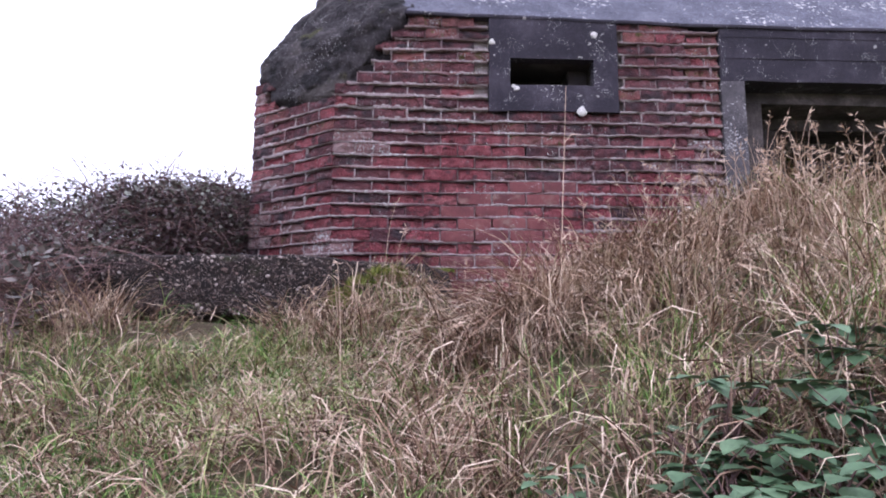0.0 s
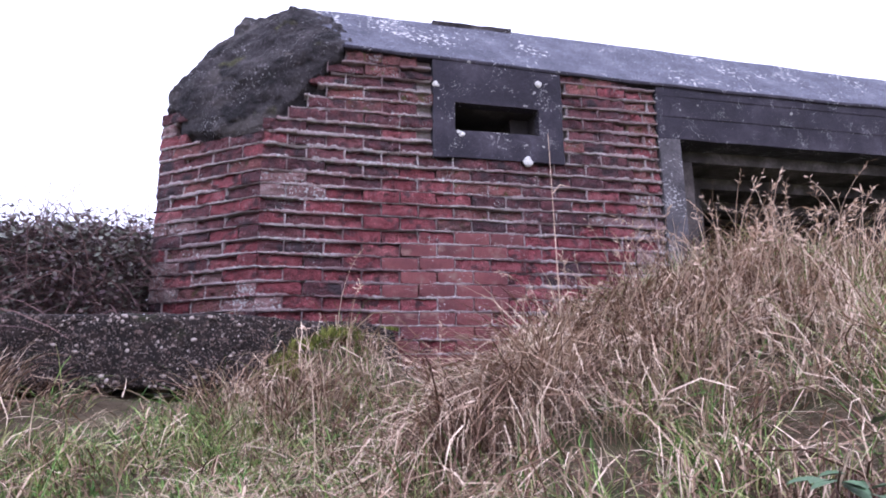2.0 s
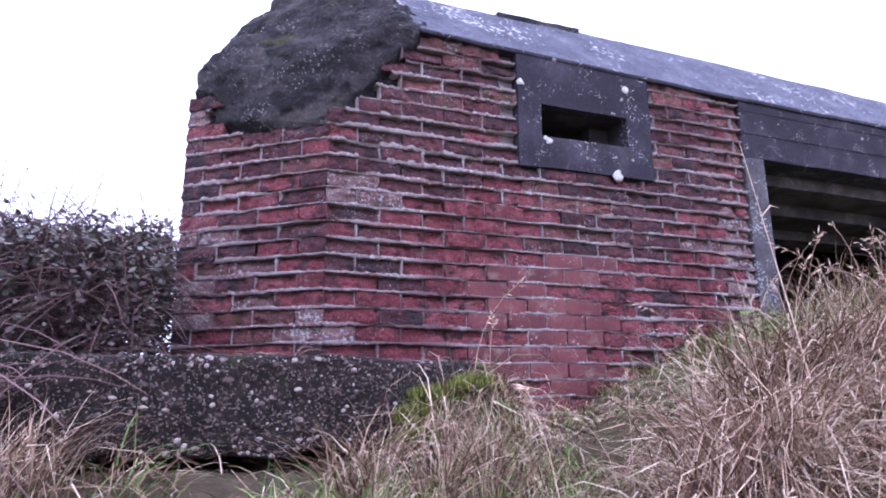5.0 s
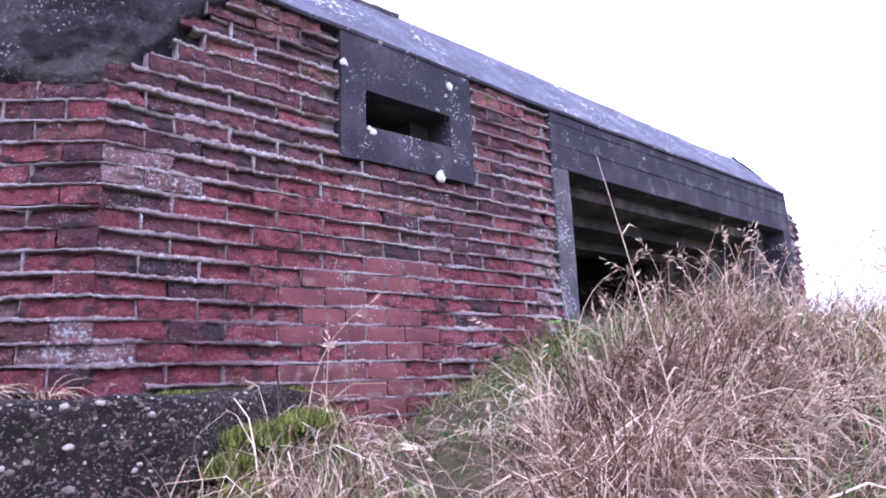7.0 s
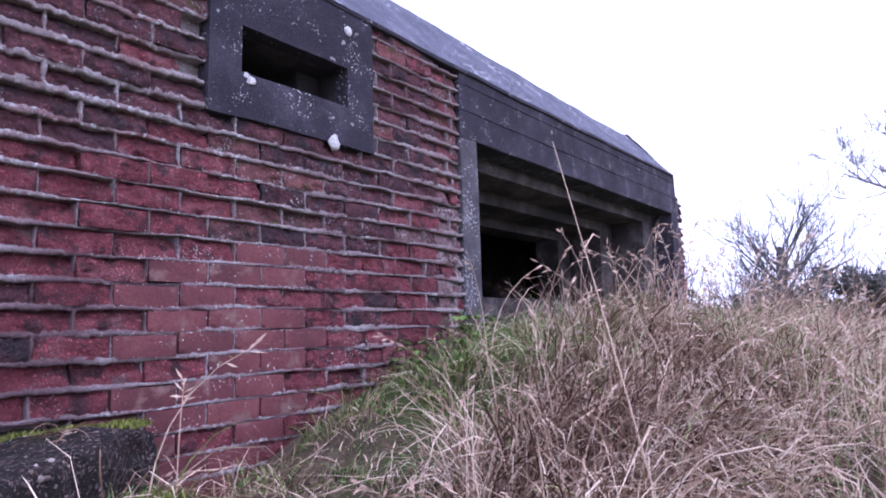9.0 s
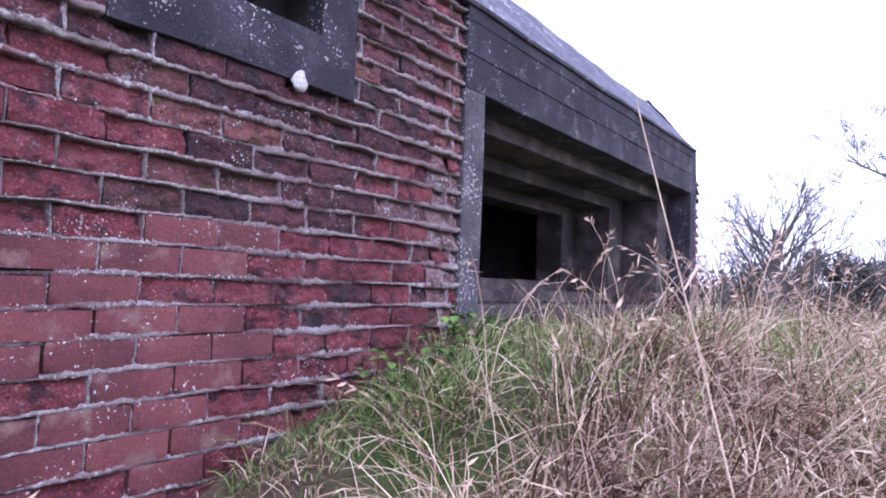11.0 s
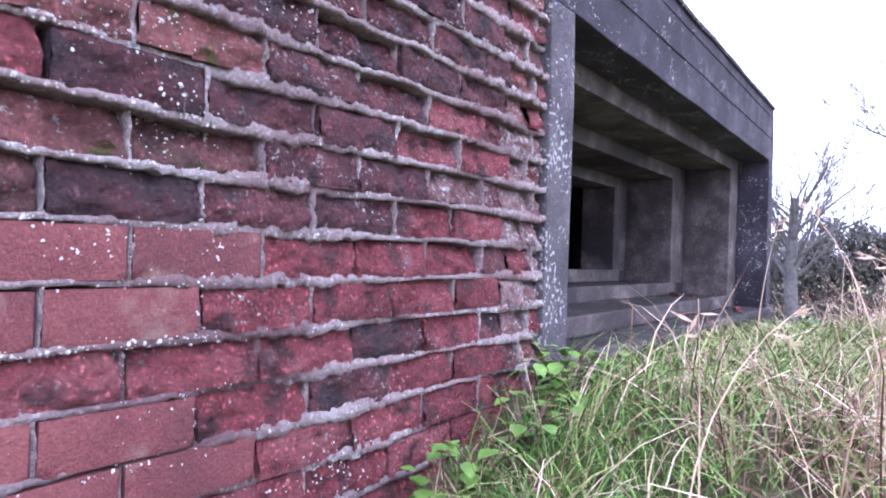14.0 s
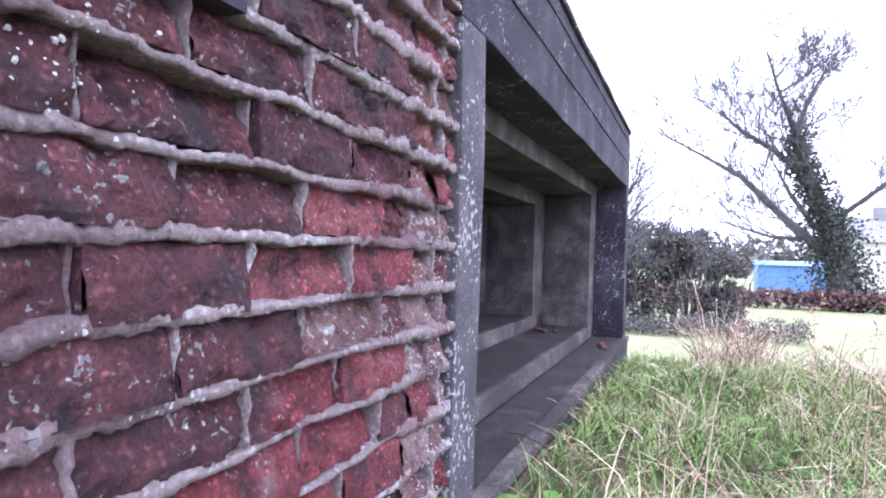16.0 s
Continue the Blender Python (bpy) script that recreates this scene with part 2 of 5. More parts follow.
def wobble(bm, amount, scale=3.0, cuts=0.0):
    """Uneven faces and edges: optionally cuts long edges first, then pushes the points about."""
    if cuts:
        for _ in range(5):
            long = [e for e in bm.edges if e.calc_length() > cuts]
            if not long:
                break
            bmesh.ops.subdivide_edges(bm, edges=long, cuts=1, use_grid_fill=True)
    for v in bm.verts:
        v.co += amount * (noise.noise_vector(v.co * scale) + 0.5 * noise.noise_vector(v.co * scale * 3.1))


def sheet(f, nu, nv):
    """Points and quads of a surface f(u, v), u and v from 0 to 1."""
    verts = [f(i / nu, j / nv) for j in range(nv + 1) for i in range(nu + 1)]
    w = nu + 1
    faces = [(j * w + i, j * w + i + 1, j * w + w + i + 1, j * w + w + i) for j in range(nv) for i in range(nu)]
    return verts, faces


def tube(verts, faces, points, radii, sides=5):
    """Add a tapered tube along points to verts and faces."""
    first = len(verts)
    pts = [Vector(p) for p in points]
    for i, (p, r) in enumerate(zip(pts, radii)):
        d = (pts[min(i + 1, len(pts) - 1)] - pts[max(i - 1, 0)]).normalized()
        a = d.cross(Vector((0.31, 0.95, 0.05))).normalized()
        b = d.cross(a)
        for k in range(sides):
            q = p + r * (math.cos(2 * math.pi * k / sides) * a + math.sin(2 * math.pi * k / sides) * b)
            verts.append(tuple(q))
    for i in range(len(pts) - 1):
        for k in range(sides):
            a, b = first + i * sides + k, first + i * sides + (k + 1) % sides
            faces.append((a, b, b + sides, a + sides))


def smooth01(a, b, x):
    t = np.clip((x - a) / (b - a), 0, 1)
    return t * t * (3 - 2 * t)


# ---- ground: a bank that rises to the pillbox out of a flat field ----
FIELD = -1.5


def ground_height(x, y):
    """Height of the turf, for numbers or arrays."""
    x, y = np.asarray(x, float), np.asarray(y, float)
    s = smooth01(0.9, 3.0, x)
    top = -0.40 + 0.545 * s
    edge = 0.72 + 0.35 * s
    drop = np.maximum(0, -y - edge)
    z = top - 0.345 * drop
    side = np.maximum(0, x - 4.9) * 0.09 + np.maximum(0, x - 6.6) * 0.36 + np.maximum(0, -1.4 - x) * 0.16
    rear = np.maximum(0, y - 4.6) * 0.4
    z = z - side - rear
    k = 0.12
    z = FIELD + k * np.log1p(np.exp((z - FIELD) / k))
    z = z + 0.75 * smooth01(0.1, 1.5, y) * smooth01(-0.15, -0.7, x) * smooth01(-5.0, -2.0, x)
    z = z + 0.31 * np.exp(-((x - 0.96) / 0.31) ** 2 - ((y + 0.68) / 0.24) ** 2)
    z = z - 0.13 * np.exp(-((x - 1.32) / 0.38) ** 2 - ((y + 0.9) / 0.28) ** 2)
    near = np.exp(-((x - 2) ** 2 + (y + 1) ** 2) / 60)
    lump = 0.035 * np.sin(2.3 * x + 1.1 * np.sin(1.7 * y)) * np.sin(2.9 * y + 0.6) + 0.02 * np.sin(6.1 * x + 2) * np.sin(5.3 * y + x)
    return z + lump * near


def graded(lo, hi, fine_lo, fine_hi, step):
    a = list(np.arange(fine_lo, fine_hi + step / 2, step))
    d, v = step, fine_hi
    while v < hi:
        d *= 1.35
        v = min(hi, v + d)
        a.append(v)
    d, v = step, fine_lo
    while v > lo:
        d *= 1.35
        v = max(lo, v - d)
        a.insert(0, v)
    return np.array(a)


gx, gy = graded(-900, 900, -4, 10, 0.09), graded(-900, 900, -6, 2, 0.09)
GX, GY = np.meshgrid(gx, gy)
GZ = ground_height(GX, GY)
gv = np.stack([GX.ravel(), GY.ravel(), GZ.ravel()], 1)
gw = len(gx)
gi = (np.arange(len(gy) - 1)[:, None] * gw + np.arange(gw - 1)[None, :]).ravel()
gf = np.stack([gi, gi + 1, gi + gw + 1, gi + gw], 1)
ground = raw("ground", gv.tolist(), gf.tolist(), M_SOIL, smooth=True)
ground.data.materials.append(M_FIELD)
ground.data.polygons.foreach_set("material_index", [1 if gv[f[0]][0] > 10.5 or gv[f[0]][0] < -8 or gv[f[0]][1] < -9 else 0 for f in gf])
tagged(ground, "rough grassy bank running down to a pale flat field", "ground", kind="structure")

# ---- the pillbox ----
C0, C1, C2, C3 = Vector((-0.08, 0.46, 0)), Vector((0.52, 0, 0)), Vector((6.28, 0, 0)), Vector((6.88, 0.46, 0))
COURSE = 0.0756
SLIT = (1.60, 2.125, 1.13, 1.30)
BLOCK = (1.47, 2.275, 0.962, 1.60)
STILE = 2.93
pillbox = thing("pillbox", 3.4, 1.9, -0.3, "derelict brick-faced concrete pillbox with a wide gun opening", "bunker")


def boxes(name, rows, mat, label="", bevel=0.006, rough=0.004, cuts=0.25, smooth=False):
    bm = bmesh.new()
    for r in rows:
        box(bm, *r, bevel)
    if rough:
        wobble(bm, rough, 4.0, cuts)
    return at(part(name, bm, mat, None, label, smooth), pillbox)


# inner core behind the brick skin, with the loophole going through it
boxes("core_wall", [
    (0.62, SLIT[0], 0.07, 0.95, -0.5, 1.55), (SLIT[1], STILE, 0.07, 0.95, -0.5, 1.55),
    (SLIT[0], SLIT[1], 0.07, 0.95, -0.5, SLIT[2]), (SLIT[0], SLIT[1], 0.07, 0.95, SLIT[3], 1.55)], M_INSIDE, bevel=0, rough=0)
# inward splay pieces of the loophole
boxes("loophole_cheek", [(2.0, 2.124, 0.17, 0.94, 1.131, 1.299)], M_INSIDE, rough=0.002)
boxes("chamber_wall", [
    (0.1, 0.56, 0.95, 3.5, -0.5, 1.4), (6.3, 6.8, 1.0, 3.5, -0.5, 1.6), (0.1, 6.8, 3.5, 3.9, -0.5, 1.6),
    (0.56, 6.3, 1.0, 3.5, -0.5, -0.3)], M_INSIDE, bevel=0, rough=0)

# gun opening: a surround and three inner frames, each stepped further in
RINGS = [(0.0, 0.19, 3.08, 6.15, 0.21, 1.185), (0.19, 0.48, 3.28, 5.93, 0.285, 1.11), (0.48, 0.78, 3.53, 5.67, 0.36, 1.03), (0.78, 1.0, 3.75, 5.45, 0.43, 0.96)]
for n, (y0, y1, x0, x1, z0, z1) in enumerate(RINGS):
    a, b = STILE, 6.3
    mat = M_CONC if n == 0 else M_INSIDE
    tag = ("surround", "frame")[n > 0]
    boxes(tag + "_lintel", [(a, b, y0, y1, z1, 1.535 if n == 0 else 1.6)], mat, "" if n else "lichen-spotted concrete lintel with board marks", rough=0.005 if n == 0 else 0.002)
    boxes(tag + "_jamb", [(a, x0, y0, y1, z0, z1)], mat if n else M_STILE, rough=0.005 if n == 0 else 0.002)
    boxes(tag + "_jamb", [(x1, b, y0, y1, z0, z1)], mat, rough=0.005 if n == 0 else 0.002)
    # Sills take a much darker concrete than the frames.
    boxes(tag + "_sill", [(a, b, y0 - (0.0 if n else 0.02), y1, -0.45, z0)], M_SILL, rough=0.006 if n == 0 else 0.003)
    # A strip of paler concrete covers the front edge of each sill step.
    boxes("step_edge", [(a if n == 0 else x0 - 0.1, b if n == 0 else x1 + 0.1, y0 - (0.026 if n == 0 else 0.006), y0 + 0.022, z0 - (0.03 if n == 0 else 0.068), z0 + 0.005)], M_INSIDE, "pale strip along the sill step", rough=0.004, cuts=0.08)
boxes("board_mark", [(2.94, 6.27, -0.004, 0.01, 1.335, 1.34), (2.94, 6.27, -0.004, 0.01, 1.475, 1.48)], M_CONC, bevel=0, rough=0.002)

# loophole block
b0, b1, b2, b3 = BLOCK
for r in ((b0, SLIT[0], -0.006, 0.07, b2, b3 - 0.04), (SLIT[1], b1, -0.006, 0.07, b2, b3 - 0.04), (SLIT[0], SLIT[1], -0.006, 0.07, b2, SLIT[2]), (SLIT[0], SLIT[1], -0.006, 0.07, SLIT[3], b3 - 0.04)):
    boxes("loophole_block", [r], M_CONC, "dark cast concrete round the narrow loophole", bevel=0, rough=0.005, cuts=0.12)


def sag(x):
    """The eaves line drops a little along the front."""
    return 0.045 * min(1, max(0, (x - 0.94) / 2.0))


# ---- roof: sloped edges all round, with a drip lip along the front ----
def inset_polygon(points, d):
    out = []
    n = len(points)
    for i in range(n):
        p, q, r = points[i - 1], points[i], points[(i + 1) % n]
        e1, e2 = (q - p).normalized(), (r - q).normalized()
        n1, n2 = Vector((-e1.y, e1.x, 0)), Vector((-e2.y, e2.x, 0))
        k = (n1 + n2).normalized()
        out.append(q + k * (d / max(0.3, k.dot(n1))))
    return out


FOOT = [Vector((-0.03, 0.43, 0)), C1, C2, C3, Vector((6.88, 3.9, 0)), Vector((-0.03, 3.9, 0))]
RIDGE = inset_polygon(FOOT, 0.38)
RIDGE2 = inset_polygon(FOOT, 0.8)


def roof_slope(i, z0, z1, amp, out, name, mat, nu, nv, label="", u0=0.0, u1=0.0):
    a, b = FOOT[i], FOOT[(i + 1) % 6]
    c, d = RIDGE[i], RIDGE[(i + 1) % 6]

    def f(u, v):
        cut = u0 + (u1 - u0) * v + 0.004 * noise.noise(Vector((v * 9, 0, 2)))
        u = cut + u * (1 - cut)
        p = a.lerp(b, u).lerp(c.lerp(d, u), v)
        p = Vector((p.x, p.y, z0 + (z1 - z0) * v))
        w = noise.noise_vector(p * 3.0) * amp + noise.noise_vector(p * 11.0) * amp * 0.5
        return p + w + out * (1 - v) - Vector((0, 0, (sag(p.x) * (1 - v) + 0.05 * v * min(1, max(0, (p.x - 2.5) / 3))) if i == 1 else 0))
    vs, fs = sheet(f, nu, nv)
    return at(raw(name, vs, fs, mat, None, label, True), pillbox)


roof_slope(1, 1.59, 2.03, 0.006, Vector((0, -0.012, 0)), "roof_slope", M_ROOF, 120, 10, "blue-grey sloping roof edge speckled with lichen", 0.073, 0.012)
roof_slope(2, 1.55, 2.0, 0.02, Vector((0, 0, 0)), "roof_slope", M_ROOF, 16, 8)
for k in (3, 4, 5):
    roof_slope(k, 1.42 if k == 5 else 1.55, 2.0, 0.01, Vector((0, 0, 0)), "roof_slope", M_ROOF, 12, 4)
bm = bmesh.new()
low = [bm.verts.new((p.x, p.y, 1.6)) for p in inset_polygon(FOOT, 0.2)]
mid = [bm.verts.new((p.x, p.y, 1.96)) for p in RIDGE]
top = [bm.verts.new((p.x, p.y, 2.0)) for p in RIDGE2]
bm.faces.new(low[::-1])
for r, s in ((low, mid), (mid, top)):
    for i in range(6):
        bm.faces.new((r[i], r[(i + 1) % 6], s[(i + 1) % 6], s[i]))
bm.faces.new(top)
at(part("roof_slab", bm, M_ROOF), pillbox)
lip = boxes("drip_lip", [(0.94, 6.26, -0.012, 0.07, 1.575, 1.598)], M_CONC, "dark drip edge under the roof", rough=0.006, cuts=0.15)
for v in lip.data.vertices:
    v.co.z -= sag(v.co.x)
# a broken remnant of covering on the roof edge
boxes("roof_remnant", [(1.55, 2.1, 0.36, 0.7, 2.0, 2.045)], M_ROUGH, rough=0.015, cuts=0.1)


# ---- exposed concrete where the brick skin has fallen off the corner ----
FACET = (C1 - C0).length
E_F = (C1 - C0).normalized()
N_F = Vector((E_F.y, -E_F.x, 0))


def along(s, out=0.0):
    """A point of the wall line at s metres from the far corner, set out by so many metres."""
    if s < FACET:
        return C0 + E_F * s + N_F * out
    return Vector((C1.x + s - FACET, -out, 0))


def brick_top(s):
    """How high the brick skin still stands at s."""
    if s < 0.13:
        return 1.26
    if s < FACET:
        return 1.06 + 0.03 * math.sin(9 * s)
    x = s - FACET
    return 1.07 + 1.05 * x if x < 0.42 else 1.602 - sag(C1.x + x)


def exposed(u, v):
    s = u * (FACET + 0.46)
    top = 1.39 + 0.2 * min(1, max(0, (s - FACET + 0.12) / 0.4))
    z = 0.85 + v * 1.175
    t = min(1, max(0, (z - brick_top(s) + 0.01) / 0.05))
    p = along(max(s, 0.001), -0.06 + 0.05 * t)
    corner = math.exp(-((s - FACET) / 0.16) ** 2)
    p += Vector((0.3, 0.95, 0)) * 0.05 * corner * t
    p += E_F * 0.025 * max(0, 1 - s / FACET) * t
    if z > top:
        w = (z - top) / (2.025 - top)
        q = RIDGE[0].lerp(RIDGE[1], s / FACET) if s < FACET else RIDGE[1].lerp(RIDGE[2], (s - FACET) / 5.76 * (1 - 0.7 * w))
        p = p.lerp(q, w ** 1.15)
    p.z = z
    return p + t * (noise.noise_vector(p * 4) * 0.026 + noise.noise_vector(p * 13) * 0.02 + noise.noise_vector(p * 29) * 0.011)


vs, fs = sheet(exposed, 90, 90)
at(raw("exposed_concrete", vs, fs, M_ROUGH, None, "rough bare concrete where brick facing has fallen away", True), pillbox)
bm = bmesh.new()
box(bm, 0.06, 0.56, 0.55, 0.98, -0.5, 1.4)
at(part("corner_core", bm, M_INSIDE), pillbox)

# ---- foundation slab jutting out below the brickwork ----
bm = bmesh.new()
SLAB = [(0.6, -0.7), (0.8, -0.52), (1.22, -0.16), (1.22, 0.9), (-1.05, 0.9), (-1.05, -0.2), (-0.36, -0.72)]
up = [bm.verts.new((x, y, -0.045)) for x, y in SLAB]
dn = [bm.verts.new((x + 0.05 * (x < 0), y + 0.04 * (y < 0), -0.33)) for x, y in SLAB]
bm.faces.new(up)
bm.faces.new(dn[::-1])
for k in range(len(SLAB)):
    bm.faces.new((up[k], dn[k], dn[(k + 1) % len(SLAB)], up[(k + 1) % len(SLAB)]))
bmesh.ops.triangulate(bm, faces=bm.faces[:])
bmesh.ops.bevel(bm, geom=[e for e in bm.edges if e.calc_face_angle(0) > 0.5], offset=0.03, segments=2, affect="EDGES", profile=0.6)
for _ in range(6):
    long = [e for e in bm.edges if e.calc_length() > 0.06]
    if long:
        bmesh.ops.subdivide_edges(bm, edges=long, cuts=1)
        bmesh.ops.triangulate(bm, faces=[f for f in bm.faces if len(f.verts) > 3])
for v in bm.verts:
    v.co += 0.026 * noise.noise_vector(v.co * 3.5) + 0.016 * noise.noise_vector(v.co * 13) + 0.01 * noise.noise_vector(v.co * 31)
bm.normal_update()
stones_v, stones_f = [], []
r = random.Random(77)
front_faces = [f for f in bm.faces if f.calc_center_median().y < -0.1 and abs(f.normal.z) < 0.75 and f.calc_center_median().x < 0.9]
for _ in range(1300):
    f = r.choice(front_faces)
    a, b = r.random(), r.random()
    if a + b > 1:
        a, b = 1 - a, 1 - b
    p0, p1, p2 = (v.co for v in f.verts[:3])
    p = p0 + (p1 - p0) * a + (p2 - p0) * b
    rad = 0.0025 + 0.0085 * r.random() ** 2.5
    stretch = Vector((r.uniform(0.7, 1.5), 1.0, r.uniform(0.6, 1.1)))
    k = len(stones_v)
    for lat in (-0.6, 0.15, 0.75):
        for i in range(6):
            ang = math.pi * (i + 0.5 * (lat > 0)) / 3
            c = math.cos(lat) * rad * r.uniform(0.85, 1.15)
            stones_v.append(tuple(p + Vector((c * math.cos(ang) * stretch.x, -0.45 * rad * math.sin(lat) + 0.001, c * math.sin(ang) * stretch.z))))
    stones_v.append(tuple(p + Vector((0, -0.42 * rad, 0))))
    for ring in (0, 6):
        for i in range(6):
            stones_f.append((k + ring + i, k + ring + (i + 1) % 6, k + ring + 6 + (i + 1) % 6, k + ring + 6 + i))
    stones_f += [(k + 12 + i, k + 12 + (i + 1) % 6, k + 18) for i in range(6)]
tagged(at(raw("aggregate", stones_v, stones_f, M_PEBBLE, None, "", True), pillbox), "pale and brown pebbles standing out of the slab", kind="stuff")
at(part("foundation_slab", bm, M_AGG, None, "undercut slab of dark concrete with pale pebbles showing", True), pillbox)
boxes("footing", [(-0.1, 6.9, 0.1, 3.8, -0.9, -0.5), (1.1, 2.95, 0.06, 0.6, -0.6, -0.02)], M_CONC, bevel=0, rough=0)


# ---- bricks and mortar ----
def brick_mesh(name, w, mat, recess, lean, rough, seed):
    """A brick with a worn face: w wide, set back by recess, more so at the top by lean, with spalled hollows. Origin at its lower left, on the wall line."""
    sound = rough < 0.005
    nu, nv, h = (8 if sound else 18) if w > 0.15 else (5 if sound else 9), 4 if sound else 8, COURSE - 0.009
    vs = []
    for j in range(nv + 1):
        for i in range(nu + 1):
            u, v = i / nu, j / nv
            q = Vector((u * w * 15 + seed * 7.7, v * 1.3, seed * 1.3))
            spall = min(1.0, max(0.0, (noise.noise(q * 0.9 + Vector((4, 4, 4))) + 0.25 * noise.noise(q * 4) - 0.02) / 0.16))
            d = recess + lean * v ** 1.4 + rough * (0.8 * spall + 0.7 * noise.noise(q * 1.9) + 0.55 * noise.noise(q * 4.3) + 0.4 * noise.noise(q * 9))
            edge = max(abs(2 * u - 1) ** 14, abs(2 * v - 1) ** 6)
            d += (0.0015 if sound else 0.002 + 0.005 * noise.noise(q * 4 + Vector((2, 2, 2)))) * edge
            e = 0.004 * noise.noise(q * 5)
            vs.append((u * w + (e if 0 < i < nu else 0), max(-0.004, d), v * h))
    wd = nu + 1
    fs = [(j * wd + i, j * wd + i + 1, j * wd + wd + i + 1, j * wd + wd + i) for j in range(nv) for i in range(nu)]
    ring = [0, nu, nv * wd + nu, nv * wd]
    base = len(vs)
    vs += [(vs[k][0], 0.075, vs[k][2]) for k in ring]
    fs += [(ring[(k + 1) % 4], ring[k], base + k, base + (k + 1) % 4) for k in range(4)]
    me = bpy.data.meshes.new(name)
    me.from_pydata(vs, [], fs)
    me.materials.append(mat)
    me.polygons.foreach_set("use_smooth", [k < nu * nv for k in range(len(fs))])
    return me


STRETCH, HEAD, JOINT = 0.1985, 0.095, 0.0092
LIB = {}
pick = random.Random(11)
# four shallow, five middling and three deeply worn bricks of each sort and width
for mat, key, rough in ((M_RED, "red", 0.011), (M_SMOOTH, "smooth", 0.002), (M_PURPLE, "purple", 0.012), (M_MOSSY, "mossy", 0.014), (M_PALE, "pale", 0.013)):
    for w, kind in ((STRETCH, "s"), (HEAD, "h")):
        LIB[key, kind] = []
        for deep in (0, 0, 0, 0, 1, 1, 1, 1, 1, 2, 2, 2):
            if key == "smooth":
                shape = (pick.uniform(0.001, 0.003), 0.0, 0.002)
            else:
                shape = (pick.uniform(-0.001, 0.003) + 0.002 * deep, pick.uniform(0.002, 0.008) + (0, 0.009, 0.023)[deep], rough * (0.55, 0.85, 1.1)[deep])
            LIB[key, kind].append(brick_mesh("brick", w, mat, *shape, pick.uniform(0, 90)))

front = at(part("brick_wall", bmesh.new(), M_MORTAR, None, "red brick facing with eroded faces and proud mortar"), pillbox)
corner = at(part("corner_wall", bmesh.new(), M_MORTAR, None, "weathered brick facing of the cut corner"), pillbox)
right_wall = at(part("end_wall", bmesh.new(), M_MORTAR, None, "crumbling brick facing beyond the gun opening"), pillbox)


def kind_at(x, z, r):
    """Which sort of brick lies at x, z of the front, and how deep it is worn (0 to 2)."""
    n = noise.noise(Vector((x * 1.6, z * 2.2, 3.3))) + 0.25 * r.uniform(-1, 1)
    deep = r.choice((0, 1, 1, 2, 2, 2) if x < 1.4 else (0, 1, 1, 1, 2))
    if 1.22 < x < 1.97 - 0.5 * max(0, 0.25 - z) and z < 0.5 and r.random() < 0.97 - 0.5 * (z > 0.42):
        return ("smooth", 0) if r.random() < 0.86 else ("red", 1)
    if 1.22 < x < 1.97 and z < 0.5:
        return "red", deep
    if x > 2.45 and z < 1.0 and r.random() < 0.08:
        return "pale", deep
    if x > 2.72:
        return ("pale" if 0.3 < z < 0.8 and r.random() < 0.6 else "mossy" if r.random() < 0.6 else "red"), 2
    if 1.5 < x < 2.0 and 0.5 < z < 0.9:
        return ("mossy" if r.random() < 0.45 else "purple" if r.random() < 0.5 else "red"), deep
    if 1.78 < x < 2.32 and 0.52 < z < 1.0 and r.random() < 0.8:
        return "purple", deep
    if 0.55 < x < 0.85 and 0.62 < z < 0.92:
        return ("pale" if r.random() < 0.3 else "purple" if r.random() < 0.5 else "red"), deep
    if x < 0.62 and r.random() < 0.4:
        return ("pale" if r.random() < 0.5 else "purple"), 0
    if z > 0.8 + 0.18 * n:
        return ("purple" if r.random() < 0.75 else "mossy" if r.random() < 0.55 else "red"), deep
    return ("purple" if n > 0.34 or r.random() < 0.06 else "pale" if r.random() < 0.015 else "red"), deep


def warp(p):
    """Courses wander up and down a little along the wall."""
    return 0.007 * noise.noise(Vector((p.x * 1.7 + p.y, p.z * 2.3, 4.4))) + 0.003 * noise.noise(Vector((p.x * 5.1, p.z * 5, 9.1)))


